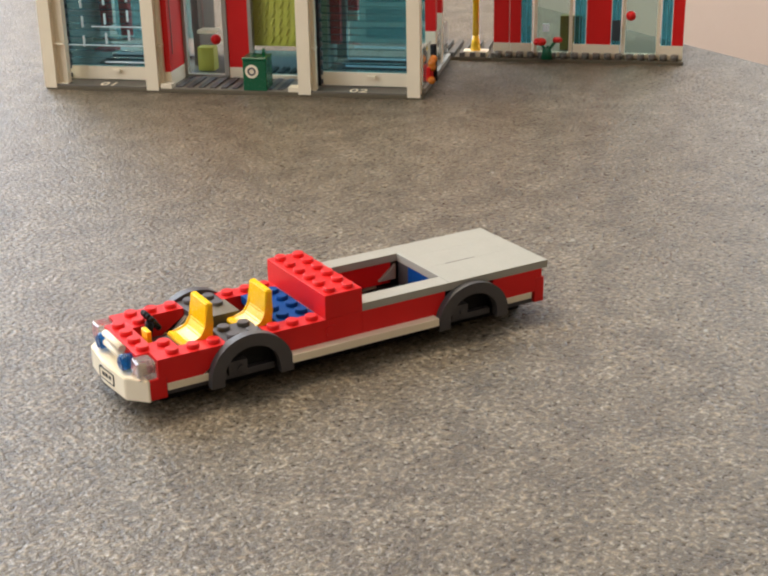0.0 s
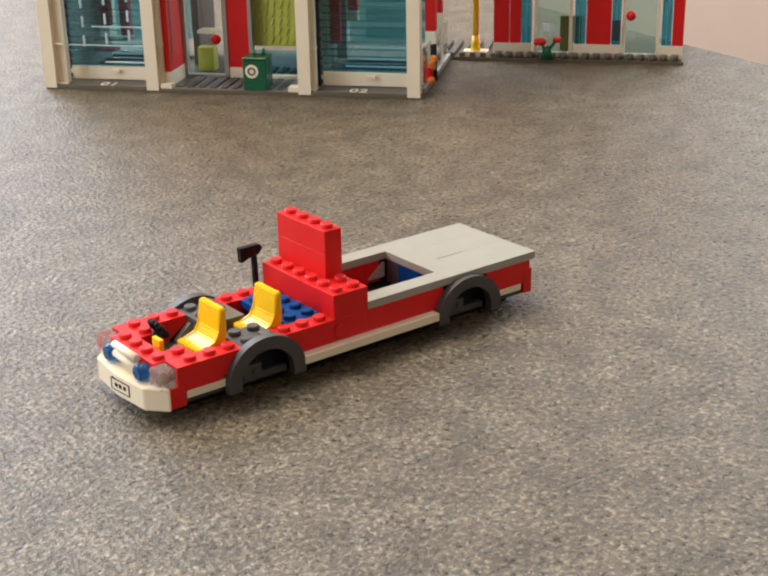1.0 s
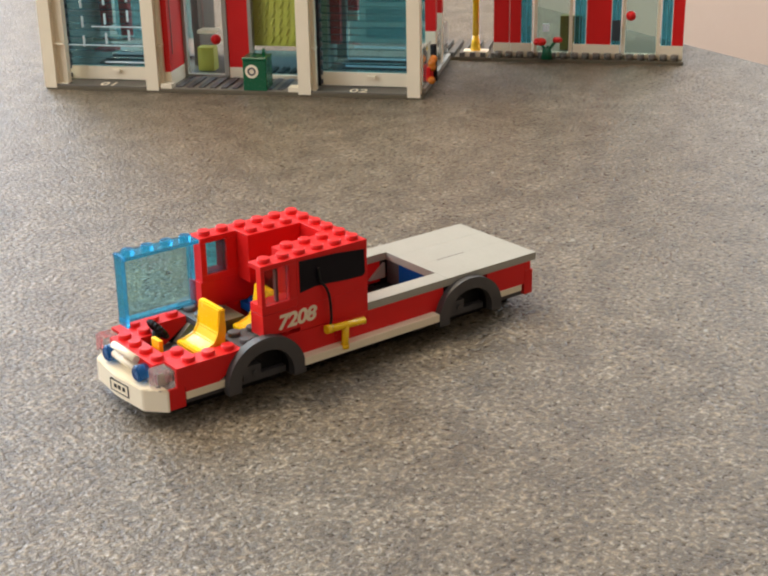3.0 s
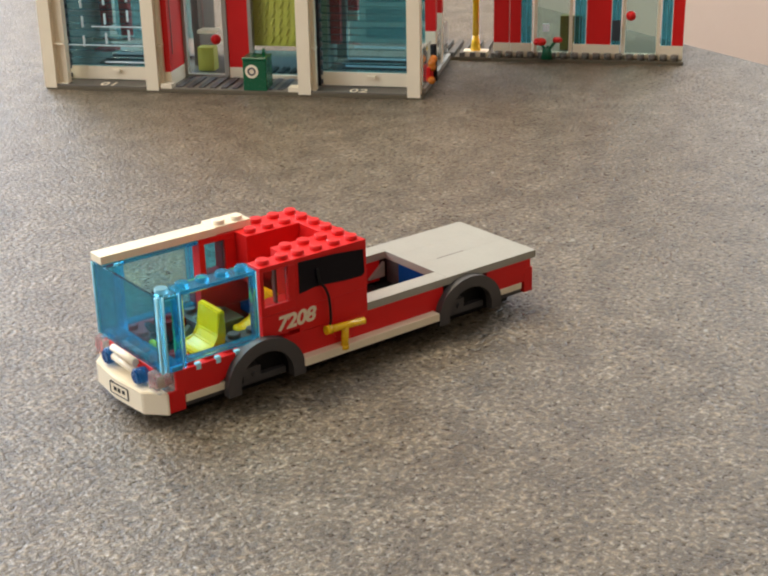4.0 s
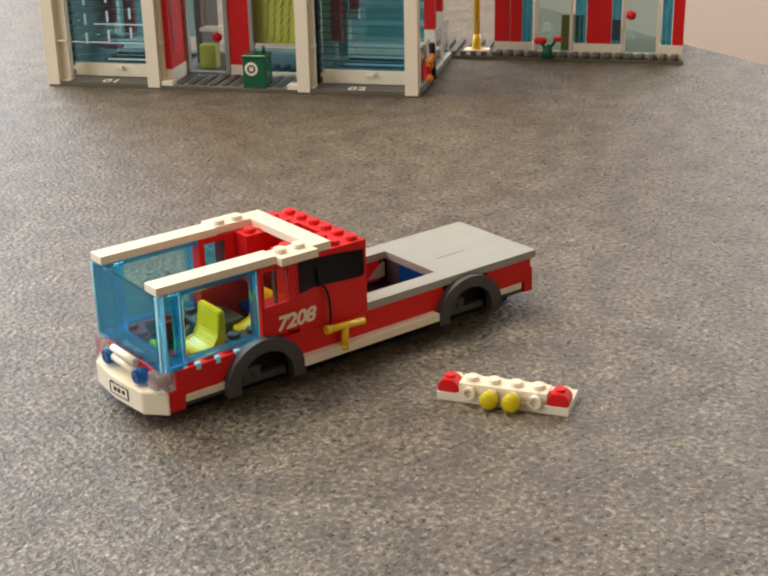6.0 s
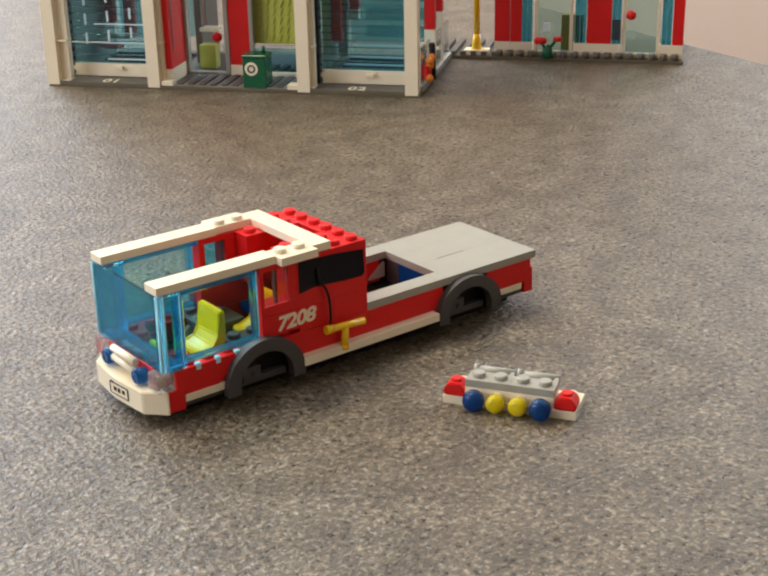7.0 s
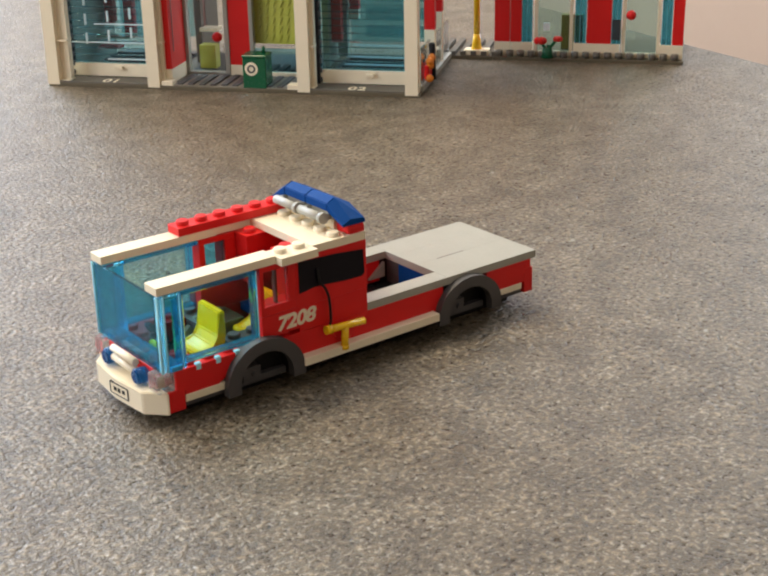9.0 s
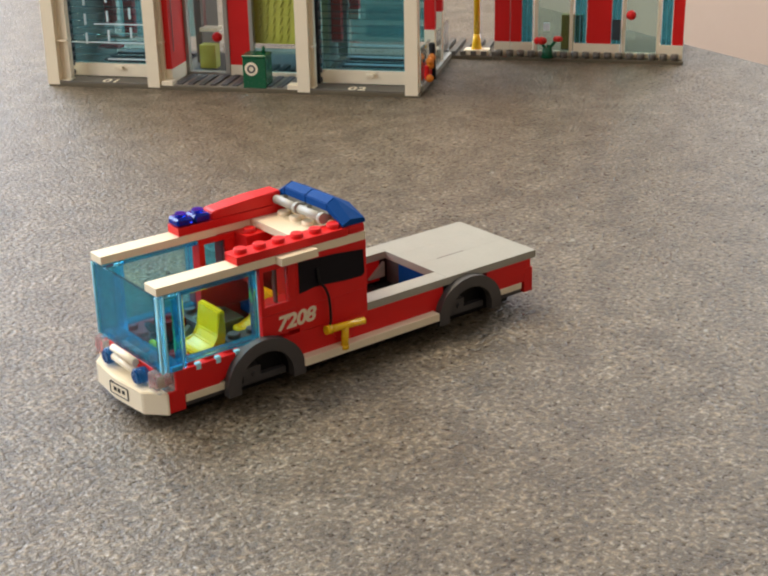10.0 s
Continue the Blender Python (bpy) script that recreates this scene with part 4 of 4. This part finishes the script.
def extinguisher():
    root = tagged(new("toy_tool_holder"), "small red and orange tool clipped to the station's side wall", "toy tool")
    bm = bmesh.new()
    cbox(bm, -0.1 * S, 0.3 * S, -0.9 * S, 0.9 * S, 1.2 * P, 4.4 * P, 0.0006)
    part("red_body", bm, RED, root)
    for v, z in ((-0.6, 5.2), (-0.5, 4.3), (0.3, 5.6), (-0.8, 1.6)):
        bm = bmesh.new()
        dome(bm, (0.35 * S, v * S, z * P), 0.0028)
        part("orange_knob", bm, ORANGE, root)
    bm = bmesh.new()
    rod(bm, (0.35 * S, 0.9 * S, 0.6 * P), (0.3 * S, 0.6 * S, 8.5 * P), 0.0022)
    part("handle", bm, BLACK, root)
    return root


EXT = extinguisher()


def bin_():
    root = tagged(new("toy_waste_bin"), "dark green toy waste bin with a white round sign", "toy bin")
    bm = bmesh.new()
    cbox(bm, -1.05 * S, 1.05 * S, -0.95 * S, 0.95 * S, 0, 6.6 * P, 0.0005)
    part("body", bm, GREEN, root)
    bm = bmesh.new()
    cbox(bm, -1.1 * S, 1.1 * S, -1.0 * S, 1.0 * S, 6.6 * P, 7.3 * P, 0.0006)
    rod(bm, (0.5 * S, 0.4 * S, 7.3 * P), (0.5 * S, 0.4 * S, 8.6 * P), 0.0012)
    lid = part("lid", bm, GREEN, root)
    bm = bmesh.new()
    rod(bm, (-0.25 * S, -0.94 * S, 4.3 * P), (-0.25 * S, -0.975 * S, 4.3 * P), 0.0047, 24, smooth=False)
    sign = part("round_sign", bm, WHITE, root, "white round sign")
    bm = bmesh.new()
    pts = [Vector((-0.25 * S + 0.0024 * math.cos(a), -0.98 * S, 4.3 * P + 0.0024 * math.sin(a))) for a in np.linspace(0, 2 * math.pi, 13)]
    for a, b in zip(pts, pts[1:]):
        rod(bm, a, b, 0.0006, 6)
    part("sign_ring", bm, DGREY, sign)
    return root


BIN = bin_()


def flower():
    root = tagged(new("toy_flower"), "small green toy plant with two red flowers", "toy flower")
    bm = bmesh.new()
    rod(bm, (0, 0, 0), (0, 0, 2.5 * P), 0.005, 10, 0.003)
    for dx, z in ((-0.6, 3.6), (0.8, 4.2), (0.1, 3.0)):
        rod(bm, (0, 0, 1.5 * P), (dx * S, 0, z * P), 0.0012, 8)
    part("stem", bm, GREEN, root)
    for dx, z, r in ((-0.7, 3.9, 0.0046), (0.95, 4.4, 0.0034)):
        bm = bmesh.new()
        for k in range(5):
            a = k * 1.257
            dome(bm, (dx * S + r * 0.55 * math.cos(a), r * 0.55 * math.sin(a), z * P), r * 0.55, (1, 1, 1.0))
        part("blossom", bm, RED, root)
    return root


FLOWER = flower()


# ---- what moves ----
def step(t):
    """The last moment before and the first moment from t on."""
    f = math.ceil(t * FPS - 1e-6)
    return (f - 1) / FPS, f / FPS


def stays(rows):
    """Rows of (from, pose), each held until the next one begins."""
    out = [(0.0, rows[0][1])]
    for (t0, m0), (t1, m1) in zip(rows, rows[1:]):
        a, b = step(t1)
        if a > out[-1][0] + 1e-6:
            out.append((a, m0))
        out.append((b, m1))
    if out[-1][0] < 10.0 - 1e-6:
        out.append((10.0, rows[-1][1]))
    return out


def stand(dx, dy, turn, tip, up):
    """The truck's pose: a shift in studs, a turn and a tip in degrees."""
    return pose(dx * S, dy * S, LIFT, 0, 0, turn) @ pose(12 * S, 0, up) @ pose(0, 0, 0, 0, tip, 0) @ pose(-12 * S, 0, 0)


TRUCK_ROWS = [
    (0.0, stand(-0.237, 1.491, -7.068, 0.478, -0.0002)),
    (0.25, stand(0, 0, 0, 0.478, -0.0002)),
    (1.5, stand(-0.095, -0.064, -0.313, 0.75, -0.0002)),
    (2.25, stand(-0.075, -0.044, -0.239, 0.462, -0.0002)),
    (3.25, stand(-0.143, -0.152, -0.154, -0.158, 0.0002)),
]
STATION_ROWS = [(0.0, pose(25.202 * S, 63.683 * S, 0, 0, 0, -49.48)), (5.0, pose(25.997 * S, 64.764 * S, 0, 0, 0, -50.59))]
BAR_ROWS = [(5.0, pose(13.914 * S, -7.459 * S, 0, 0, 0, -57.7)), (5.5, pose(13.863 * S, -7.663 * S, 0, 0, 0, -57.7)), (6.75, pose(13.823 * S, -8.122 * S, 0, 0, 0, -57.7)), (7.25, pose(12.940 * S, -6.836 * S, 0, 0, 0, 28)), (7.5, pose(11.272 * S, -5.452 * S, 0, 0, 0, 64.3))]
ROOF_BAR = pose(11.16 * S, 3 * S, 14 * P, 0, 0, 90)
SPOT = [0]


def waiting():
    """The next free spot on the table beside the camera."""
    k = SPOT[0]
    SPOT[0] += 1
    return pose(-0.52 - 0.07 * (k % 7), -0.55 + 0.075 * (k // 7), 0.0, 0, 0, 15 + 23 * (k % 3))


def pose_at(rows, t):
    m = rows[0][1]
    for s, q in rows:
        if s <= t + 1e-6:
            m = q
    return m


def held(start, t_on, local):
    """Waits, then rides on the truck at a local pose."""
    rows = [(0.0, start), (t_on, pose_at(TRUCK_ROWS, t_on) @ local)]
    rows += [(s, m @ local) for s, m in TRUCK_ROWS if s > t_on + 1e-6 and s <= 10]
    return rows


def motions():
    walk(truck, stays([r for r in TRUCK_ROWS if r[0] <= 10]))
    st = [r for r in STATION_ROWS if r[0] <= 10]
    walk(station, stays(st))
    walk(BIN, stays([(s, m @ pose(18.75 * S * BIG, 0.95 * S * BIG, 0.8 * P * BIG)) for s, m in st]))
    walk(FLOWER, stays([(s, m @ pose(42.0 * S * BIG, 15.8 * S * BIG, 0.8 * P * BIG)) for s, m in st]))
    walk(EXT, stays([(s, m @ pose(33.1 * S * BIG, 3.2 * S * BIG, 1.2 * P * BIG)) for s, m in st]))
    for ob, o, t in PIECES:
        walk(ob, stays(held(waiting(), t, Matrix.Translation(o))))
    for ob, t in BAR:
        rows = [(0.0, waiting() @ pose(0, 0, 0)), (t, pose_at(BAR_ROWS, t))]
        rows += [r for r in BAR_ROWS if r[0] > t + 1e-6]
        rows += [(7.75, pose_at(TRUCK_ROWS, 7.75) @ ROOF_BAR)]
        rows += [(s, m @ ROOF_BAR) for s, m in TRUCK_ROWS if 7.75 < s <= 10]
        walk(ob, stays(rows))
    flat = pose(-0.40, -0.62, 0.0012, 90, 0, 0)
    top = pose(9.15 * S, -0.08 * S, 12.2 * P)
    start, end = Vector((9.35 * S, -0.1 * S, 10.4 * P + LIFT)), Vector((11.90 * S, -0.90 * S, 0.9 * P))
    along = (end - start).normalized()
    down = (-along).to_track_quat("Z", "Y").to_matrix().to_4x4()
    slack = Matrix.Translation(start) @ down
    rest = Matrix.Translation(end) @ down @ pose(0, 0, 4.6 * P)
    reel = pose(10.5 * S, 3.0 * S, 7.4 * P)

    def ride(local, since):
        return [(since, pose_at(TRUCK_ROWS, since) @ local)] + [(s, m @ local) for s, m in TRUCK_ROWS if s > since]
    walk(HOSE, stays([(0.0, flat), (1.75, slack)] + ride(top, 2.0)))
    walk(HOSE_END, stays([(0.0, flat @ pose(0.02, 0, 0)), (1.75, rest)] + ride(reel, 2.0)))
    clip = pose(10.33 * S, -0.45 * S, 4.65 * P, 0, 3, 0)
    walk(NOZZLE, stays([(0.0, pose(-0.36, -0.70, 0.002, 30, 0, 0)), (1.75, pose(11.70 * S, -1.92 * S, 0.0020, 80, 0, -100))] + ride(clip, 2.0)))


motions()
